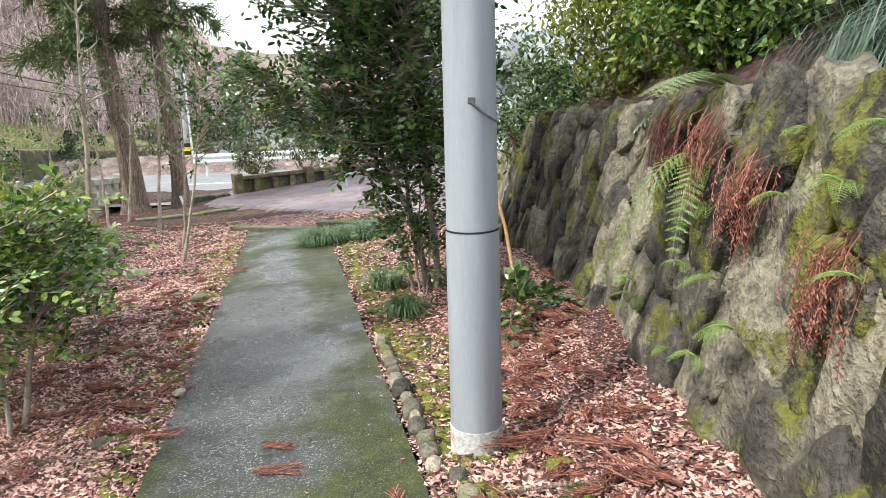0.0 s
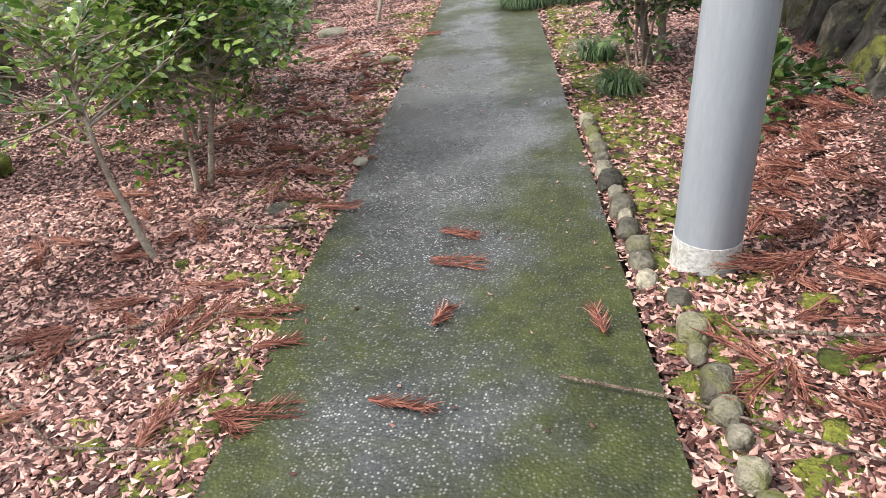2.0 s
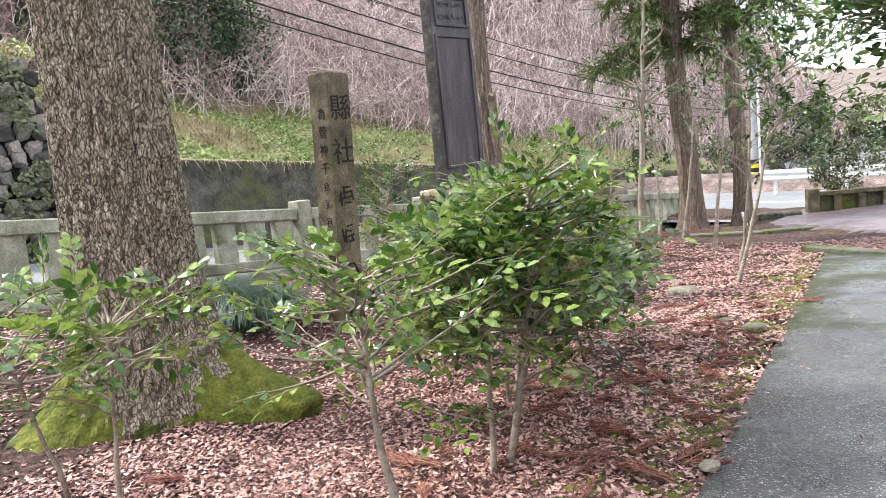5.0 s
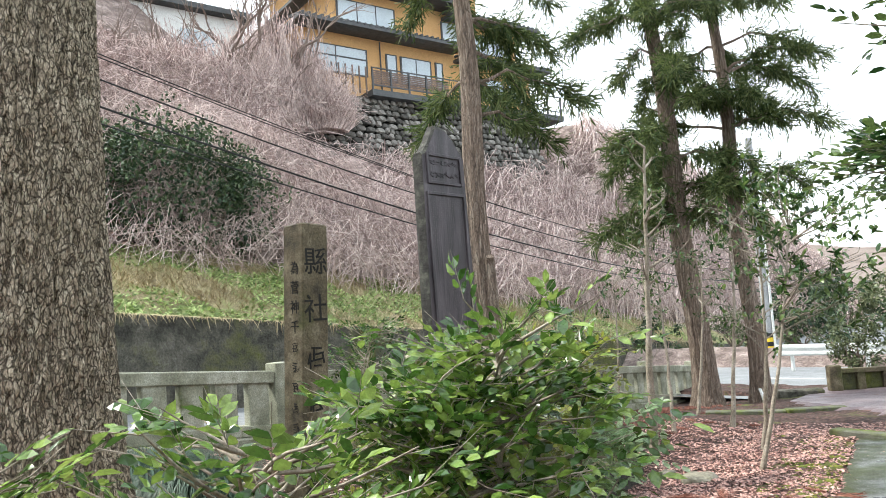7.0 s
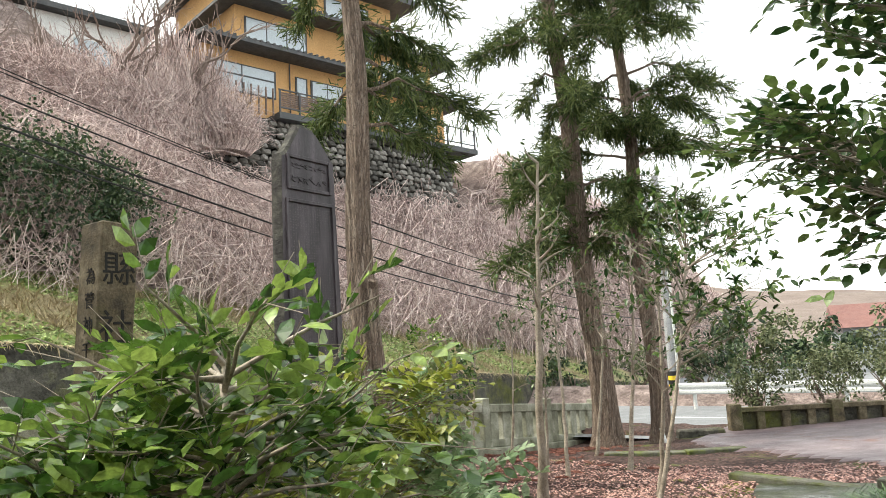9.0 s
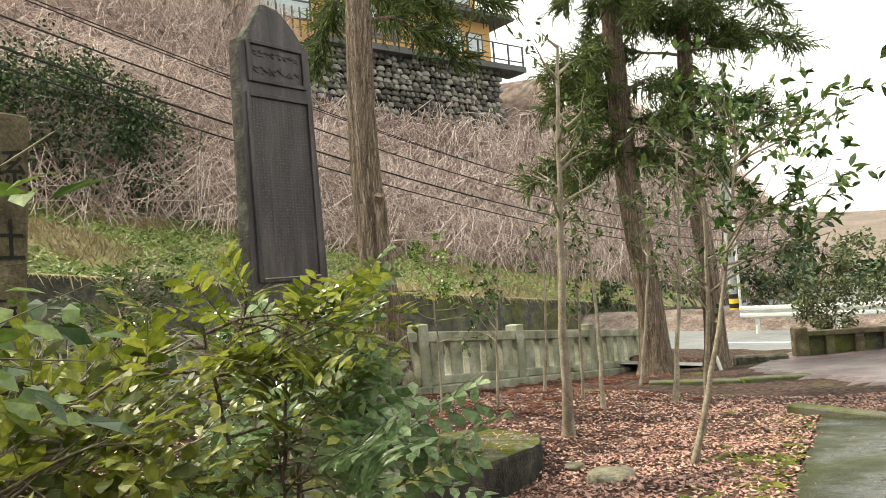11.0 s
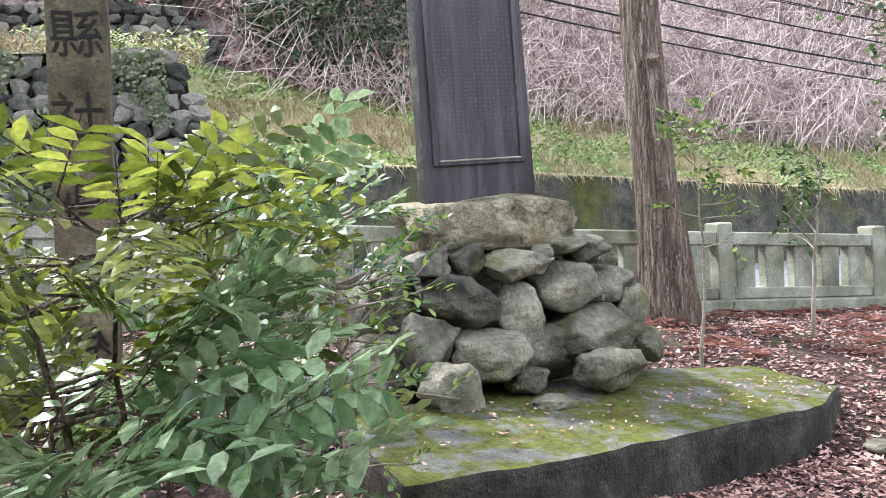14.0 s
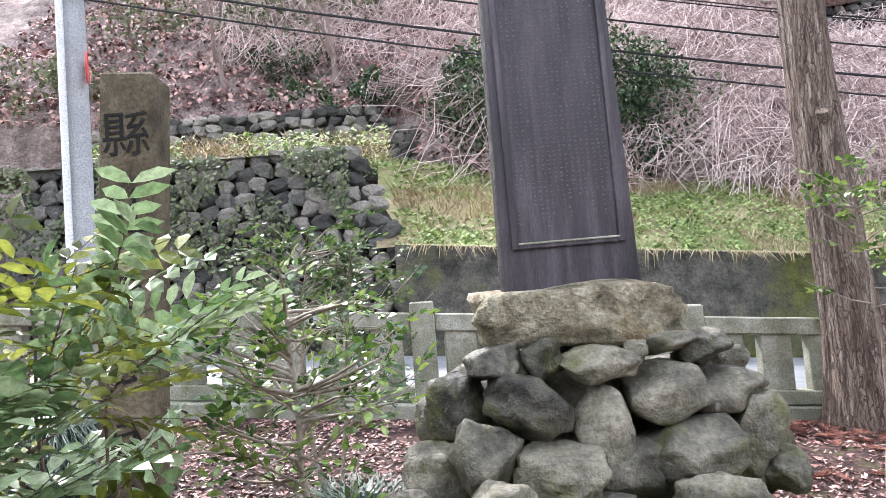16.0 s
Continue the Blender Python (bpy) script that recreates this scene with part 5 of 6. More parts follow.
def boulder_wall(label, x0, y0, y1, z0, top, lean, r, size):
    w = thing("boulder_wall", (x0, (y0 + y1) / 2, z0), label, "stone wall", kind="structure")
    g = Geo()
    h = max(top(y0), top(y1)) - z0
    n = 24
    vs = []
    for j in range(n + 1):
        y = lerp(y0, y1, j / n)
        for xx, zz in ((-0.22, -0.4), (-0.22 - lean, top(y) - z0 - 0.12), (-1.3, top(y) - z0 - 0.12)):
            vs.append((xx, y - (y0 + y1) / 2, zz))
    g.add(vs, [(j * 3 + i, j * 3 + 3 + i, j * 3 + 4 + i, j * 3 + 1 + i) for j in range(n) for i in range(2)])
    part("backing", g, M_SLAB_SHADED, w)
    protos = [lump((size * 0.45, size * r.uniform(0.5, 0.85), size * r.uniform(0.42, 0.62)), 5 + 3 * k, 3, 0.24, 0.5, cuts=8, depth=(0.6, 0.82)).mesh("boulder") for k in range(7)]
    z, made = 0.0, 0
    while z < h:
        y = y0 + r.random() * size
        while y < y1:
            if z + z0 < top(y) - size * 0.3 and made < 300:
                ob = part("stone", r.choice(protos), M_BOULDER, w)
                ob.location = (-0.15 - lean * z / h + r.uniform(-0.04, 0.05), y - (y0 + y1) / 2, z + size * 0.4 + r.uniform(-0.05, 0.05))
                ob.rotation_euler = (r.uniform(-0.4, 0.4), 0, r.uniform(-0.3, 0.3))
                made += 1
            y += size * r.uniform(0.95, 1.3)
        z += size * 0.85
    return w


wr2 = random.Random(64)
boulder_wall("ivy-grown rubble stone wall beside the road", -13.9, 1.0, 7.5, 0.3, lambda y: 3.45 if y < 6.6 else lerp(3.45, 1.9, (y - 6.6) / 0.9), 0.9, wr2, 0.29)
boulder_wall("upper terrace wall of rounded boulders", -18.7, 0.5, 7.1, 3.95, lambda y: 5.45, 0.4, wr2, 0.28)
boulder_wall("lower end of the terrace wall sinking into the slope", -19.1, 7.0, 9.6, 3.9, lambda y: lerp(5.1, 4.4, (y - 7.0) / 2.6), 0.4, wr2, 0.24)
boulder_wall("low row of rounded boulders above the terrace", -21.0, 0.0, 10.5, 6.0, lambda y: 6.9, 0.2, wr2, 0.27)
solid("terrace", sheet(-18.9, -14.7, -8, 6.9, 10, 30, lambda x, y: 3.4 + 0.12 * (-14.7 - x) - 2.6 * smooth((y - 5.6) / 1.2) + 0.06 * noise.noise(Vector((x, y, 1)))), M_GRASSBANK, "grassy terrace behind the stone wall", "terrace", kind="structure", flat=False)

# ---- brush, vines and weeds of the slope ----
br = random.Random(71)
M_VINE = material("dry_vine", [(0.30, 0.22, 0.205), (0.60, 0.475, 0.44), (0.80, 0.68, 0.64)], 0.25, 0.9, 0, 8, island=0.55)
g = Geo()
for k in range(34000):
    y = lerp(3, 75, br.random() ** 1.25)
    u = br.random() ** 0.9 * 1.0
    if 17.5 < y < 37 and u > 0.80 and br.random() < 0.85:
        continue
    if (y < 8 and u < 0.35) or (y < 9.5 and br.random() < 0.7):
        continue
    x, z = hill(u, y)
    x += 0.25
    dz = br.uniform(0.1, 0.5)
    L = br.uniform(0.5, 1.9) * (1 + y / 80)
    dy = br.uniform(-0.6, 0.6) * L
    p0 = Vector((x, y, z + dz))
    L *= 0.75
    dy *= 1.7
    p1 = p0 + Vector((0.35 * L, dy * br.uniform(0.1, 0.7), L * br.uniform(-0.1, 0.45)))
    p2 = p0 + Vector((0.50 * L, dy, -L * br.uniform(-0.2, 0.9)))
    p3 = p2 + Vector((0.05, br.uniform(-0.4, 0.4) * L, -L * br.uniform(0.0, 0.5)))
    w = 0.006 + 0.0004 * y
    g.tube([p0, p1, p2, p3], [w, w * 0.9, w * 0.7, w * 0.3], 3, caps=False)
for cx_, cy_, cz_, rr_, hh_ in ((-24.4, 15.2, 9.2, 1.5, 3.2), (-24.2, 17.4, 9.3, 1.6, 3.8), (-24.6, 19.0, 9.4, 1.5, 5.6), (-24.4, 20.4, 9.2, 1.1, 5.2), (-23.8, 21.4, 9.2, 0.8, 3.0), (-24.6, 13.0, 8.8, 1.4, 2.4)):
    for k in range(900):
        a = br.uniform(0, 6.283)
        q = rr_ * math.sqrt(br.random())
        p0 = Vector((cx_ + 0.6 * q * math.cos(a), cy_ + q * math.sin(a), cz_ - 0.2))
        hk = hh_ * br.uniform(0.3, 1.0) * (1.1 - q / rr_ * 0.6)
        p1 = p0 + Vector((br.uniform(-0.3, 0.4), br.uniform(-0.5, 0.5), hk * 0.6))
        p2 = p1 + Vector((br.uniform(-0.3, 0.5), br.uniform(-0.7, 0.7), hk * 0.4))
        p3 = p2 + Vector((br.uniform(0, 0.5), br.uniform(-0.6, 0.6), -hk * br.uniform(0, 0.4)))
        g.tube([p0, p1, p2, p3], [0.016, 0.013, 0.010, 0.006], 3, caps=False)
tagged(solid("dry_vines", g, M_VINE, "tangle of dry pinkish-brown vines on the slope", "vines"), kind="stuff")
M_WEED = material("weed_leaf", [(0.14, 0.21, 0.06), (0.28, 0.37, 0.12), (0.42, 0.51, 0.20)], 0.7, 0.6, 0, 30, island=0.7, thin=0.2)
M_STRAW = material("dry_straw", [(0.32, 0.25, 0.14), (0.52, 0.44, 0.28)], 0.8, 0.9, 0, 30, island=0.7)
g, g2 = Geo(), Geo()
for k in range(44000):
    y = lerp(2, 34, br.random())
    x = -14.05 - 4.1 * br.random() ** 0.9
    if y < 7.3:
        x, z = lerp(-14.7, -18.5, br.random()), 3.5 + 0.3 * br.random()
    else:
        z = bank(x, y)
    patchy = noise.noise(Vector((x * 0.6, y * 0.6, 30)))
    a = br.uniform(0, 6.28)
    d = Vector((math.cos(a), math.sin(a), br.uniform(0.2, 1.2))).normalized()
    if patchy > -0.10 and br.random() < 0.8:
        g.leaf(Vector((x, y, z)), d, Vector((0.4, 0, 1)), br.uniform(0.05, 0.13), br.uniform(0.04, 0.08))
    else:
        s = Vector((-d.y, d.x, 0)) * 0.012
        e = Vector((x, y, z)) + d * br.uniform(0.15, 0.4)
        g2.add([Vector((x, y, z)) - s, Vector((x, y, z)) + s, e], [(0, 1, 2)])
for k in range(1500):
    y = lerp(7.5, 34, br.random())
    p = Vector((-14.02, y, wall_top(y) + 0.02))
    L = 0.05 + 0.35 * br.random() ** 2.5
    s = Vector((0, 0.012, 0))
    e = p + Vector((br.uniform(0.02, 0.2), br.uniform(-0.15, 0.15), -L * br.uniform(0.2, 1)))
    g2.add([p - s, p + s, e], [(0, 1, 2)])
tagged(solid("bank_weeds", g, M_WEED, "bright green low weeds on the bank", "weeds"), kind="stuff")
tagged(solid("bank_straw", g2, M_STRAW, "dry straw-coloured grass on the bank", "grass"), kind="stuff")


def leaf_mass(name, at, size, count, leaf, mat, label, category, r, trunk=0.0, hollow=0.55, bark=None):
    """A distant bush or tree: limbs, and a crown of many small leaf clumps with gaps."""
    root = thing(name, at, label, category)
    green = Geo()
    for k in range(5):
        d = rvec(r).normalized()
        d.z = abs(d.z) * 0.8 + 0.2
        e = Vector((d.x * size[0] * 0.7, d.y * size[1] * 0.7, trunk + size[2] * (0.5 + 0.6 * d.z)))
        cv = curve((0, 0, trunk * r.uniform(0.4, 1.0)), e, 0.1, 5, r)
        wood = Geo()
        wood.tube(cv, [lerp(0.03 * size[2] + 0.02, 0.008, i / 5) for i in range(6)], 5, caps=False)
        part("limb", wood, bark or M_BARK, root)
    if trunk:
        wood = Geo()
        wood.tube([(0, 0, -0.3), (0.03, 0, trunk * 0.5), (0, 0.02, trunk)], [0.04 * size[2] + 0.05, 0.03 * size[2] + 0.04, 0.03 * size[2] + 0.02], 8)
        part("trunk", wood, bark or M_BARK, root)
    tufts = []
    for k in range(max(12, count // 45)):
        p = rvec(r).normalized() * lerp(hollow, 1.0, r.random())
        p *= 1 + 0.3 * noise.noise(p * 2 + Vector((at[0], at[1], 0)))
        tufts.append(Vector((p.x * size[0], p.y * size[1], trunk + size[2] * (1 + p.z))))
    ts = 0.34 * min(size)
    for k in range(count):
        c = r.choice(tufts) + rvec(r) * ts
        green.leaf(c, rvec(r).normalized(), (Vector((0, 0, 1)) + rvec(r)).normalized(), leaf * r.uniform(0.7, 1.3), leaf * 0.5)
    tagged(part("foliage", green, mat, root), kind="stuff")
    return root


fr = random.Random(82)
M_DARKGREEN = material("evergreen_leaf", [(0.018, 0.04, 0.018), (0.04, 0.075, 0.03), (0.085, 0.125, 0.05)], 0.6, 0.5, 0, 20, island=0.7, thin=0.15)
M_DULL = material("dull_leaf", [(0.06, 0.08, 0.035), (0.11, 0.135, 0.06), (0.17, 0.19, 0.095)], 0.8, 0.55, 0, 20, island=0.7, thin=0.2)
leaf_mass("evergreen_bush", (-18.1, 11.6, 2.2), (1.2, 2.9, 2.3), 13000, 0.13, M_DARKGREEN, "dark evergreen bush on the slope", "bush", fr)
leaf_mass("evergreen_bush", (-19.0, 9.6, 3.9), (1.0, 1.3, 1.3), 3000, 0.15, M_DARKGREEN, "dark evergreen bush on the slope", "bush", fr)
leaf_mass("evergreen_bush", (-23.5, 48, 4.8), (1.0, 2.6, 1.6), 2200, 0.22, M_DARKGREEN, "dark evergreen bush on the far slope", "bush", fr)
leaf_mass("evergreen_bush", (-29.5, 10.5, 12.0), (2.0, 2.4, 2.2), 2600, 0.22, M_DARKGREEN, "dark evergreen bush above the slope", "bush", fr)
leaf_mass("evergreen_bush", (-19.4, 6.0, 5.4), (0.9, 1.6, 0.5), 900, 0.12, M_DARKGREEN, "ivy and low evergreen on the terrace", "bush", fr)
leaf_mass("evergreen_bush", (-22.5, 2.0, 6.5), (1.6, 3.0, 1.6), 2600, 0.16, M_DULL, "loose evergreen undergrowth above the terrace", "bush", fr)
leaf_mass("evergreen_bush", (-24, 6.5, 8.0), (1.6, 2.6, 1.8), 2600, 0.18, M_DULL, "loose evergreen undergrowth on the upper slope", "bush", fr)
leaf_mass("evergreen_bush", (-20.6, -1.5, 5.6), (1.2, 2.0, 1.0), 1800, 0.13, M_DULL, "loose evergreen undergrowth above the terrace", "bush", fr)
leaf_mass("evergreen_bush", (-21.6, 4.6, 6.6), (0.9, 2.0, 0.7), 1500, 0.12, M_DARKGREEN, "low evergreen undergrowth above the terrace", "bush", fr)
leaf_mass("evergreen_bush", (-24.5, 9.5, 8.6), (1.2, 1.6, 1.3), 1800, 0.16, M_DULL, "loose evergreen undergrowth on the upper slope", "bush", fr)
leaf_mass("evergreen_bush", (-20.4, 9.8, 5.0), (0.8, 1.0, 1.0), 1600, 0.13, M_DARKGREEN, "dark evergreen bush beside the brushwood", "bush", fr)
leaf_mass("evergreen_bush", (-26, 0, 9.0), (2.0, 4.0, 2.8), 3600, 0.2, M_DULL, "wooded undergrowth on the upper slope", "bush", fr)
g = Geo()
for k in range(9000):
    y = lerp(-3, 11, br.random())
    u = br.uniform(0.05, 0.9)
    x, z = hill(u, y)
    s_ = br.uniform(0.05, 0.12)
    g.leaf(Vector((x + 0.1, y, z + 0.1 * br.random())), rvec(br).normalized(), (Vector((0.7, 0, 1)) + rvec(br) * 0.6).normalized(), s_ * 1.6, s_)
tagged(solid("slope_leaves", g, M_LITTER, "fallen brown leaves covering the upper slope", "leaves"), kind="stuff")
g = Geo()
for k in range(9000):
    y = lerp(-1.5, 7.3, br.random())
    z = lerp(-0.2, 3.5 if y < 6.6 else 2.2, br.random() ** 0.8)
    if noise.noise(Vector((y * 0.9, z * 0.9, 44))) < -0.08:
        continue
    x = -13.85 - 0.9 * (z + 0.5) / 4 + br.uniform(0.05, 0.25)
    g.leaf(Vector((x, y, z)), (Vector((0.4, 0, -0.5)) + rvec(br)).normalized(), Vector((1, 0, 0.5)), br.uniform(0.06, 0.13), br.uniform(0.04, 0.08))
tagged(solid("wall_ivy", g, M_DULL, "ivy and weeds growing over the stone wall", "ivy"), kind="stuff")
M_BARE = material("bare_wood", [(0.17, 0.13, 0.11), (0.28, 0.22, 0.19)], 1, 0.9, 0.2)


def bare_tree(at, height, r, label):
    root = thing("bare_tree", at, label, "tree", "bare trees on the slope")
    g = Geo()

    def grow(p, d, L, rad, depth):
        q = p + d * L
        g.tube(curve(p, q, 0.12, 4, r), [lerp(rad, rad * 0.6, i / 4) for i in range(5)], 5 if depth < 2 else 3, caps=False)
        if depth < 5:
            for k in range(2 if depth else 3):
                grow(q if k == 0 else p.lerp(q, r.uniform(0.5, 1)), (d + rvec(r) * 0.8 + Vector((0.05, 0, 0.15))).normalized(), L * r.uniform(0.6, 0.85), rad * 0.58, depth + 1)

    grow(Vector((0, 0, -0.3)), Vector((0.15, r.uniform(-0.3, 0.3), 1)).normalized(), height * 0.32, 0.03 * height, 0)
    tagged(part("branch", g, M_BARE, root), kind="stuff")
    return root


for k, (x, y, z, h) in enumerate(((-26, 16.5, 9.6, 4.5), (-25, 13.5, 8.8, 4.0), (-25.5, 19, 9.8, 3.8), (-20.8, 3.2, 6.6, 3.0), (-20.9, 6.0, 6.7, 3.2), (-27.5, 22, 11, 4.5), (-22.5, 8.6, 6.8, 3.0), (-27, 10, 10.5, 4.5), (-24.6, 17.5, 9.0, 4.2), (-24.2, 19.6, 9.2, 4.0), (-25.2, 15.0, 9.2, 4.6), (-24.0, 21.2, 9.4, 3.0), (-24.9, 18.6, 9.2, 7.0), (-24.5, 20.2, 9.2, 6.5), (-24.4, 16.4, 9.2, 6.0), (-22.8, 0.5, 7.4, 4.0), (-23.2, 4.5, 7.8, 4.0), (-24.5, 12.0, 9.0, 4.0), (-23.8, 2.5, 8.0, 4.5))):
    bare_tree((x, y, z), h, random.Random(200 + k), "leafless grey-brown tree on the slope")
g = Geo()
for k in range(90):
    p = Vector((-20.3 + br.uniform(-0.4, 0.4), 8.2 + br.uniform(-0.9, 0.9), 5.55 + 0.7 * br.random()))
    d = Vector((br.uniform(-0.3, 0.3), 1, br.uniform(-0.4, 0.3))).normalized() * br.uniform(0.4, 1.1)
    g.tube([p - d, p + d], [0.03, 0.012], 4, caps=False)
tagged(solid("brushwood_pile", g, M_BARE, "heap of cut bare branches on the slope", "branches"), kind="stuff")

# ---- overhead cables and road poles ----
for z0, dx, rad in ((4.30, 0, 0.016), (4.62, 0.1, 0.012), (4.86, 0.3, 0.008), (5.10, -0.3, 0.008), (4.02, 0.15, 0.012)):
    g = Geo()
    pts = []
    for i in range(41):
        y = lerp(-8, 44, i / 40)
        z = z0 - 0.215 * (y - 5.4) + 0.0042 * (y - 5.4) ** 2
        pts.append((-10.2 + dx, y, z))
    g.tube(pts, [rad] * 41, 6)
    solid("overhead_cable", g, M_WIRE, "black overhead cable along the road", "cable", "overhead cables")


def road_pole(at, height, label, sign):
    p = thing("roadside_pole", at, label, "utility pole")
    g = Geo()
    g.tube([(0, 0, -0.3), (0, 0, height)], [0.15, 0.11], 20)
    part("shaft", g, material("pole_concrete", [(0.30, 0.31, 0.32), (0.42, 0.43, 0.44)], 3, 0.8, 0.2), p, flat=False)
    for k in range(4):
        g = Geo()
        g.tube([(0, 0, 0.5 + 0.14 * k), (0, 0, 0.64 + 0.14 * k)], [0.156, 0.155], 20)
        part("warning_band", g, M_WIRE if k % 2 else material("band_yellow", [(0.7, 0.5, 0.03), (0.8, 0.58, 0.05)], 4, 0.6, 0), p, "black band" if k % 2 else "yellow band", flat=False)
    g = Geo()
    g.tube([(0.18, -0.05, -0.3), (0.19, -0.06, height * 0.6)], [0.04, 0.04], 10)
    part("conduit", g, M_WHITE, p, flat=False)
    if sign:
        g = Geo()
        g.tube([(0.17, 0.22, 3.38), (0.177, 0.201, 3.38)], [0.17, 0.17], 24)
        part("round_sign", g, material("sign_red", [(0.6, 0.07, 0.06), (0.7, 0.1, 0.09)], 3, 0.5, 0), p, "red-rimmed round traffic sign")
        g = Geo()
        g.tube([(0.178, 0.199, 3.38), (0.18, 0.194, 3.38)], [0.12, 0.12], 24)
        part("sign_face", g, M_WHITE, p)
    return p


road_pole((-10.2, 3.98, 0.13), 9, "grey concrete roadside pole with warning bands", True)
road_pole((-9.2, 27.0, -1.2), 7.5, "grey concrete roadside pole with warning bands", False)

# ---- forecourt edge: low post wall, kerbs, tube barrier, guardrail ----
lowwall = thing("low_post_wall", (-5.25, 18.9, -1.0), "low weathered concrete post and panel wall", "low wall", rz=math.degrees(math.atan2(2.7, 4.0)))
for k in range(11):
    big_ = k % 4 == 0
    g = Geo()
    g.box(0.5 * k, 0, 0.27 if big_ else 0.2, 0.24 if big_ else 0.16, 0.22 if big_ else 0.14, 0.62 if big_ else 0.44, None, 0.015)
    part("post", g, M_PILLAR, lowwall)
g = Geo()
g.box(2.6, 0, 0.46, 5.2, 0.16, 0.09, None, 0.01)
part("rail", g, M_PILLAR, lowwall)
g = Geo()
g.box(2.6, 0.06, 0.16, 5.2, 0.06, 0.5, None, 0.005)
part("panel", g, M_CONCRETE, lowwall)
g = Geo()
g.box(-0.75, -0.15, 0.02, 0.9, 0.3, 0.26, None, 0.03)
part("end_block", g, M_CONCRETE, lowwall, "mossy end block")

M_PALETUBE = material("pale_blue_tube", [(0.33, 0.44, 0.43), (0.45, 0.54, 0.52)], 6, 0.6, 0.2, stain=((0.3, 0.2, 0.14), 5, 0.6))
bar = thing("tube_barrier", (-2.3, 17.8, -0.98), "pale blue rusty tube barrier leaning by the forecourt", "barrier", rz=35)
for a, b in (((0, 0, 0.0), (0, 0, 0.62)), ((1.9, 0, 0.0), (1.9, 0, 0.75)), ((0, 0, 0.55), (1.9, 0, 0.72)), ((0, 0, 0.1), (1.9, 0, 0.2))):
    g = Geo()
    g.tube([a, b], [0.035, 0.035], 8)
    part("tube", g, M_PALETUBE, bar, flat=False)

rail = thing("guardrail", (-8.2, 24.5, -1.1), "white steel guardrail at the outside of the bend", "guardrail", rz=4)
g = Geo()
prof = [(0.0, 0.42), (0.05, 0.46), (0.05, 0.52), (0.0, 0.56), (0.0, 0.60), (0.05, 0.64), (0.05, 0.70), (0.0, 0.74)]
vs = []
for s in (0.0, 16.0):
    for thick in (0.0, 0.012):
        vs += [(s, -d + thick, z) for d, z in prof]
P8 = len(prof)
fs = []
for i in range(P8 - 1):
    fs += [(i, 2 * P8 + i, 2 * P8 + i + 1, i + 1), (P8 + i + 1, 3 * P8 + i + 1, 3 * P8 + i, P8 + i)]
g.add(vs, fs)
part("beam", g, M_WHITE, rail)
for k in range(9):
    g = Geo()
    g.tube([(0.4 + 1.9 * k, 0.07, -0.2), (0.4 + 1.9 * k, 0.07, 0.74)], [0.055, 0.055], 10)
    part("post", g, M_WHITE, rail, flat=False)

def kerb(pts, w, h, label):
    g = Geo()
    for (ax, ay), (bx, by) in zip(pts, pts[1:]):
        L = math.hypot(bx - ax, by - ay)
        mx, my = (ax + bx) / 2, (ay + by) / 2
        g.box(mx, my, soil(mx, my) + h / 2 - 0.04, L, w, h + 0.08, Euler((0, 0, math.atan2(by - ay, bx - ax))).to_matrix(), 0.015)
    return solid("kerb", g, material("mossy_kerb", [(0.08, 0.08, 0.06), (0.16, 0.16, 0.13)], 5, 0.9, 0.8, 60, moss=((0.13, 0.16, 0.03), 2.0, 0.45, 0.15)), label, "kerb", kind="structure")


kerb([(-3.7, 12.75), (-2.1, 12.25), (-0.6, 11.85)], 0.2, 0.06, "mossy kerb at the path's end")
kerb([(-6.4, 15.1), (-5.2, 15.6), (-4.4, 16.2)], 0.22, 0.06, "mossy kerb at the forecourt")

for k, (x, y, h, s, m, lab) in enumerate(((-5.0, 20.2, 0.5, (0.6, 0.5, 0.55), M_DULL, "grey-green shrub behind the low wall"), (-3.9, 21.2, 0.5, (0.8, 0.6, 0.65), M_DULL, "grey-green shrub behind the low wall"), (-2.6, 22.0, 0.5, (0.9, 0.7, 0.7), M_DULL, "grey-green shrub behind the low wall"),
                                         (-1.2, 22.6, 0.6, (0.9, 0.8, 0.8), M_DARKGREEN, "dark shrub behind the low wall"), (0.6, 22.5, 0.6, (1.2, 0.9, 1.0), M_DARKGREEN, "dark shrub beyond the forecourt"))):
    leaf_mass("roadside_shrub", (x, y, -1.1), s, 1500, 0.09, m, lab, "shrub", fr, h)
boulder_far = sheet(-16, 30, 25.2, 27.5, 46, 6, lambda x, y: -1.3 + 0.7 * smooth((y - 25.2) / 1.5) + 0.15 * noise.noise(Vector((x, y * 2, 3))))
solid("far_verge", boulder_far, M_HILL, "stony weedy verge beyond the guardrail", "verge", kind="structure", flat=False)
for k in range(14):
    x = -13 + 2.0 * k
    leaf_mass("verge_bush", (x, 27.5 + 1.2 * (k % 3), -0.8), (1.4, 0.9, 0.6 + 0.2 * (k % 2)), 700, 0.14, M_DULL if k % 3 else M_DARKGREEN, "scrubby bush on the verge beyond the road", "bush", fr)

for k, (x, y, s_) in enumerate(((-13, 46, 2.6), (-10.5, 52, 2.4), (-8, 47, 2.0), (-5, 54, 2.4), (-2.5, 50, 1.8), (0.5, 56, 2.6), (4, 60, 2.4), (8, 52, 2.6), (12, 46, 2.8), (-15, 60, 3.2))):
    leaf_mass("distant_tree", (x, y, -2.4), (s_, s_, s_ * 0.75), 900, 0.36, M_DULL if k % 2 else M_DARKGREEN, "hazy dull green tree beyond the road", "tree", fr, 0.6)

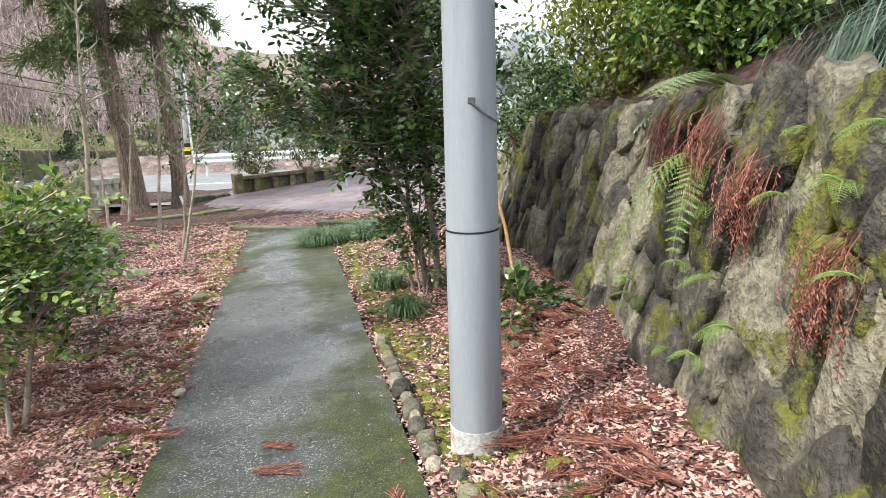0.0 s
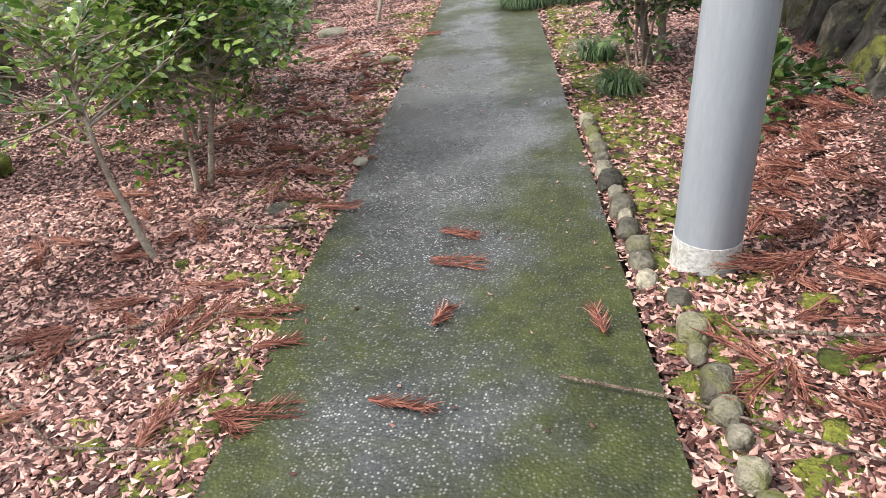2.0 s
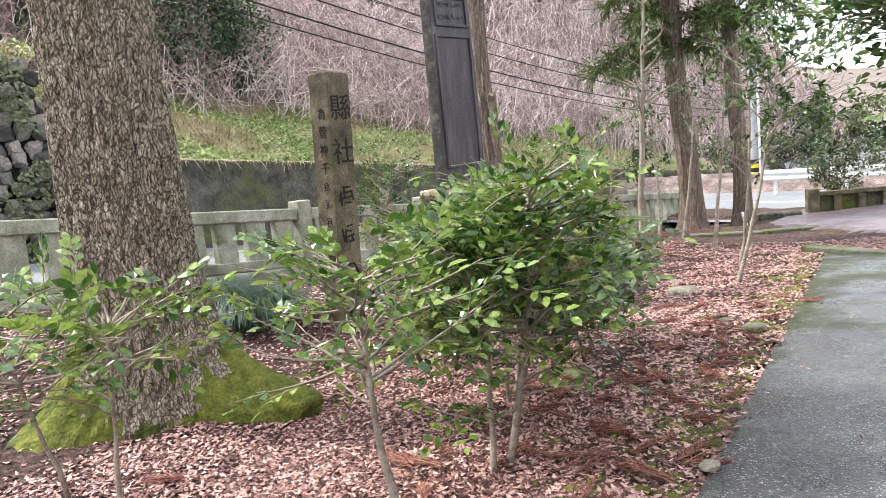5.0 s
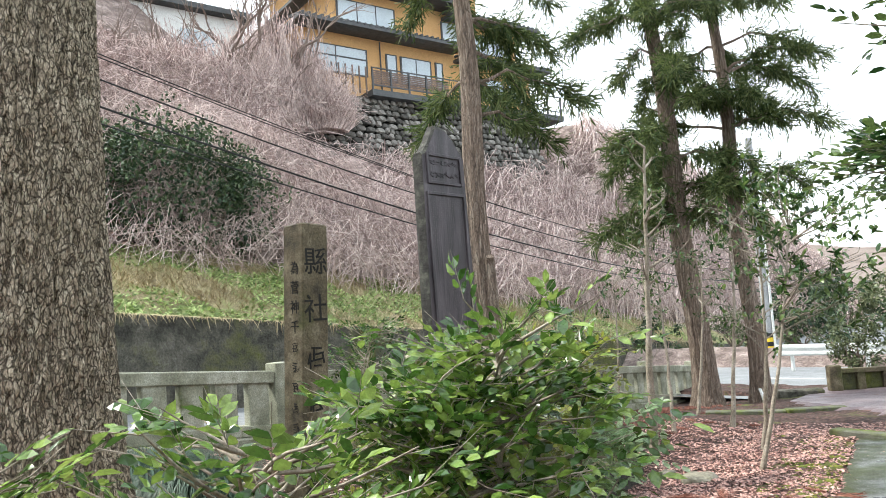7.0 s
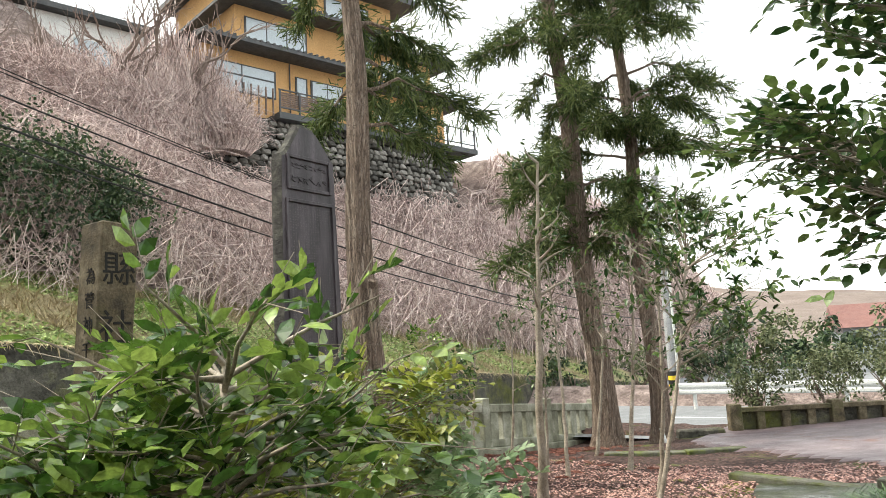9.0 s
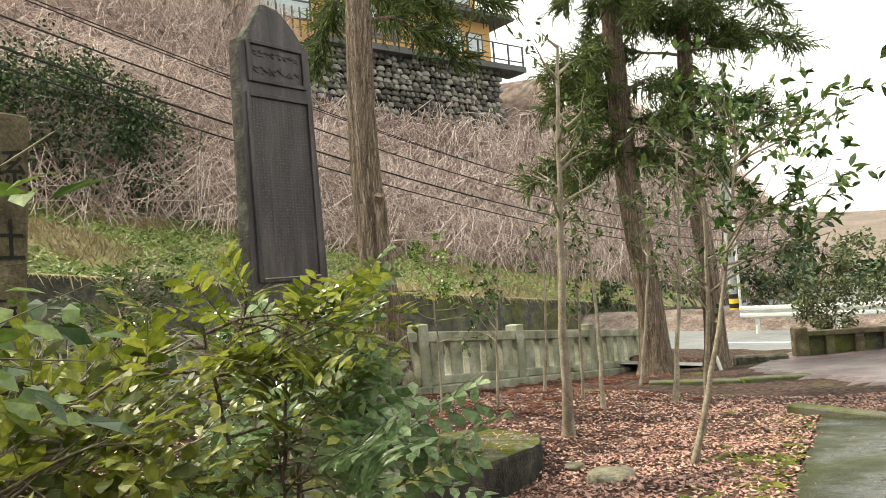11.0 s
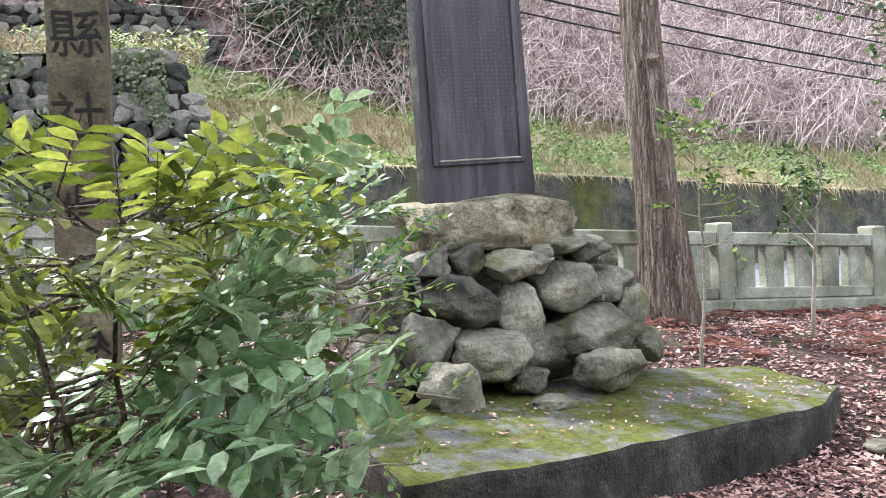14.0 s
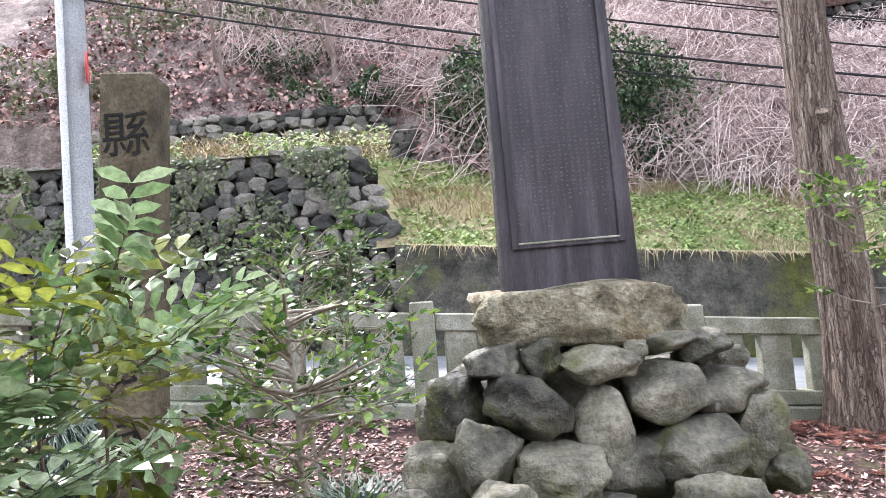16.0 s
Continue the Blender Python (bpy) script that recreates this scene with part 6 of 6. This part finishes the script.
g = Geo()
g.tube([(-6.12, 17.35, -1.05), (-6.2, 17.3, -0.72)], [0.035, 0.03], 8)
solid("marker_stake", g, M_WHITE, "short white marker stake beside the cedar", "stake", flat=False)
g = Geo()
for s0, s1, w_ in ((0.0, 1.5, 0.2), (1.9, 2.6, 0.35)):
    g.add([(s0 - 7.9, 22.2, road_z(22.2) + 0.006), (s1 - 7.9, 22.2 + 0.05, road_z(22.2) + 0.006), (s1 - 7.9, 22.2 + w_ + 0.05, road_z(22.2) + 0.006), (s0 - 7.9, 22.2 + w_, road_z(22.2) + 0.006)], [(0, 1, 2, 3)])
solid("road_marking", g, M_WHITE, "worn white paint on the road", "road marking", kind="structure")

# distant roofs and ridge
def far_house(x, y, z, w, d, h, mroof, label, rz):
    hs = thing("distant_house", (x, y, z), label, "house", "distant houses", rz=rz)
    g = Geo()
    g.box(0, 0, h / 2, w, d, h)
    part("wall", g, M_POLE, hs)
    g = Geo()
    e = 0.5
    g.add([(-w / 2 - e, -d / 2 - e, h), (w / 2 + e, -d / 2 - e, h), (w / 2 + e, d / 2 + e, h), (-w / 2 - e, d / 2 + e, h), (-w / 2 - e, 0, h + d * 0.28), (w / 2 + e, 0, h + d * 0.28)],
          [(0, 1, 5, 4), (2, 3, 4, 5), (0, 4, 3), (1, 2, 5), (3, 2, 1, 0)])
    part("roof", g, mroof, hs)
    for k in range(3):
        g = Geo()
        g.box(-w / 3 + k * w / 3, -d / 2 - 0.02, h * 0.55, w * 0.16, 0.08, h * 0.35)
        part("window", g, M_GLASS, hs)


M_REDROOF = material("red_roof", [(0.16, 0.075, 0.065), (0.22, 0.11, 0.095)], 1, 0.7, 0.1)
M_BLUEROOF = material("grey_roof", [(0.16, 0.18, 0.21), (0.22, 0.24, 0.27)], 1, 0.6, 0.1)
far_house(-7, 75, -3.4, 8, 7, 4.2, M_REDROOF, "distant house with a red roof", 15)
far_house(2.5, 46, -1.5, 9, 7, 3.4, M_BLUEROOF, "distant house with a grey-blue tiled roof", -12)
far_house(9, 40, -1.5, 9, 7, 3.6, M_BLUEROOF, "distant house with a grey-blue tiled roof", 8)
ridge = sheet(-90, 200, 120, 210, 40, 10, lambda x, y: -3 + (y - 120) * 0.16 * (1.1 + 0.5 * noise.noise(Vector((x * 0.02, 0, 1)))) * clamp((60 - x) / 120, 0.15, 1))
solid("backdrop", ridge, M_BACKHILL, "hazy brown ridge in the distance", "hill", kind="structure", flat=False)

# ---- ferns, grass and trees above the rock wall ----
vr = random.Random(93)
M_FERN = material("fern_leaf", [(0.10, 0.15, 0.05), (0.17, 0.23, 0.09), (0.24, 0.30, 0.14)], 3, 0.55, 0, 30, island=0.3, thin=0.25)
M_FERN2 = material("bright_fern", [(0.10, 0.18, 0.03), (0.16, 0.26, 0.05), (0.22, 0.32, 0.09)], 3, 0.55, 0, 30, island=0.3, thin=0.3)


def fern(at, label, fronds, length, mat, r, aim=None, droop=0.5, spread=0.6, lift=0.75):
    root = thing("fern", at, label, "fern")
    for k in range(fronds):
        g = Geo()
        a = r.uniform(0, 6.28) if aim is None else aim + r.uniform(-spread, spread)
        L = length * r.uniform(0.7, 1.1)
        out = Vector((math.cos(a), math.sin(a), 0))
        side = Vector((-out.y, out.x, 0))
        pts = [out * (L * t) + Vector((0, 0, L * (lift * t - droop * 1.6 * t * t))) for t in [i / 22 for i in range(23)]]
        g.tube(pts, [0.004 * (1 - i / 25) for i in range(23)], 4, caps=False)
        for i in range(4, 22):
            f = (i - 3) / 19
            w = L * 0.24 * math.sin(math.pi * (0.18 + 0.80 * f)) ** 0.8
            d = (pts[i] - pts[i - 1]).normalized()
            for sg in (1, -1):
                ld = (side * sg + d * 0.35 - Vector((0, 0, 0.12))).normalized()
                nseg = 8
                for j in range(nseg):
                    c = pts[i] + ld * (w * (j + 0.3) / nseg)
                    lw = 0.35 * w * (1 - j / nseg) + 0.002
                    for s2 in (1, -1):
                        e = c + (d * s2 + ld * 0.5).normalized() * min(lw, L / 22 * 0.52)
                        q = ld * (w / nseg * 0.36)
                        g.add([c - q, c + q, e], [(0, 1, 2) if s2 * sg > 0 else (2, 1, 0)])
        part("frond", g, mat, root)
    return root


fern((1.58, 3.78, 1.55), "large spreading pale green fern above the rock wall", 8, 0.68, M_FERN, vr, 3.0, 0.50, 0.75, 0.85)
fern((1.55, 3.62, 1.55), "pale green fern fanning out above the rock wall", 5, 0.42, M_FERN, vr, 5.4, 0.5, 0.8, 0.9)
fern((1.30, 3.55, 1.28), "hanging bright green fern on the rock wall", 4, 0.5, M_FERN2, vr, 3.6, 1.2, 0.5)
fern((1.75, 4.9, 1.42), "dark drooping fern above the rock wall", 6, 0.5, M_GLOSS, vr, 3.2, 0.7, 0.9)
for k in range(16):
    y = vr.uniform(2.0, 4.2)
    t = vr.uniform(0.25, 0.95)
    fern((wall_foot(y) + 0.02 + 0.38 * t, y, wall_h(y) * t), "small bright green fern rooted between rocks", 4, vr.uniform(0.10, 0.2), M_FERN2, vr, 3.3, 0.6, 1.2)
g = Geo()
for k in range(800):
    y = 3.0 + vr.gauss(0, 0.2)
    p = Vector((1.95 + vr.uniform(-0.12, 0.3), y, 1.60 + vr.uniform(-0.05, 0.12)))
    L = vr.uniform(0.35, 0.7)
    a = math.pi + vr.uniform(-1.3, 1.3)
    o = Vector((math.cos(a), math.sin(a), 0))
    s = Vector((-o.y, o.x, 0)) * 0.0045
    pts = [p, p + o * L * 0.2 + Vector((0, 0, L * 0.45)), p + o * L * 0.5 + Vector((0, 0, L * 0.35)), p + o * L * 0.72 + Vector((0, 0, L * vr.uniform(-0.25, 0.15)))]
    vs = []
    for i, c in enumerate(pts):
        vs += [c - s * (1 - 0.28 * i), c + s * (1 - 0.28 * i)]
    g.add(vs, [(0, 1, 3, 2), (2, 3, 5, 4), (4, 5, 7, 6)])
solid("overhanging_grass", g, M_BLUEGRASS, "tuft of long grey-green grass overhanging the wall", "grass")
g = Geo()
for yc, zc in ((3.45, 1.45), (2.95, 1.3), (4.0, 1.45), (2.3, 1.1)):
    for k in range(60):
        p = Vector((wall_foot(yc) + 0.33 + vr.uniform(-0.05, 0.06), yc + vr.gauss(0, 0.07), zc + vr.uniform(-0.1, 0.12)))
        L = vr.uniform(0.15, 0.5)
        a1, a2 = vr.uniform(-0.08, 0.08), vr.uniform(-0.14, 0.14)
        L *= 0.75
        rib = [p, p + Vector((-0.06, a1, -L * 0.3)), p + Vector((-0.09, (a1 + a2) / 2 + vr.uniform(-0.02, 0.02), -L * 0.65)), p + Vector((-0.11, a2, -L))]
        g.tube(rib, [0.0012, 0.0018, 0.0014, 0.0008], 4, caps=False)
        for q in range(12):
            c = rib[1].lerp(rib[3], q / 12)
            g.leaf(c, Vector((vr.uniform(-0.5, 0.1), 1 if q % 2 else -1, -0.7)).normalized(), Vector((-1, 0, 0.3)), vr.uniform(0.015, 0.035), 0.008)
tagged(solid("hanging_dry_fern", g, M_FROND, "dry red-brown fern fronds hanging on the rocks", "dry fern"), kind="stuff")
for k, (x, y, z, s, n, m, lab) in enumerate(((2.3, 6.0, 1.6, (0.8, 0.9, 0.9), 6500, M_LEAF, "evergreen undergrowth above the rock wall"), (2.9, 4.6, 1.9, (0.9, 1.0, 1.0), 6500, M_GLOSS, "glossy evergreen undergrowth above the rock wall"),
                                             (2.2, 8.0, 1.3, (1.0, 1.1, 1.2), 7000, M_OLIVE, "loose yellow-green undergrowth above the rock wall"), (1.4, 9.8, 0.4, (0.9, 1.1, 1.1), 5000, M_GLOSS, "evergreen shrubs beyond the rock wall"),
                                             (3.2, 2.4, 2.4, (0.9, 1.2, 0.9), 5000, M_GLOSS, "dark undergrowth on the wooded bank"), (3.6, 7.0, 2.3, (1.3, 1.8, 1.9), 7000, M_GLOSS, "dense evergreen trees on the wooded bank"),
                                             (2.6, 11.5, 0.6, (1.5, 1.5, 2.2), 4000, M_DULL, "evergreen trees beyond the rock wall"))):
    leaf_mass("bank_shrub", (x, y, z - 0.3), s, n, 0.085, m, lab, "shrub", vr, 0.1, 0.3)
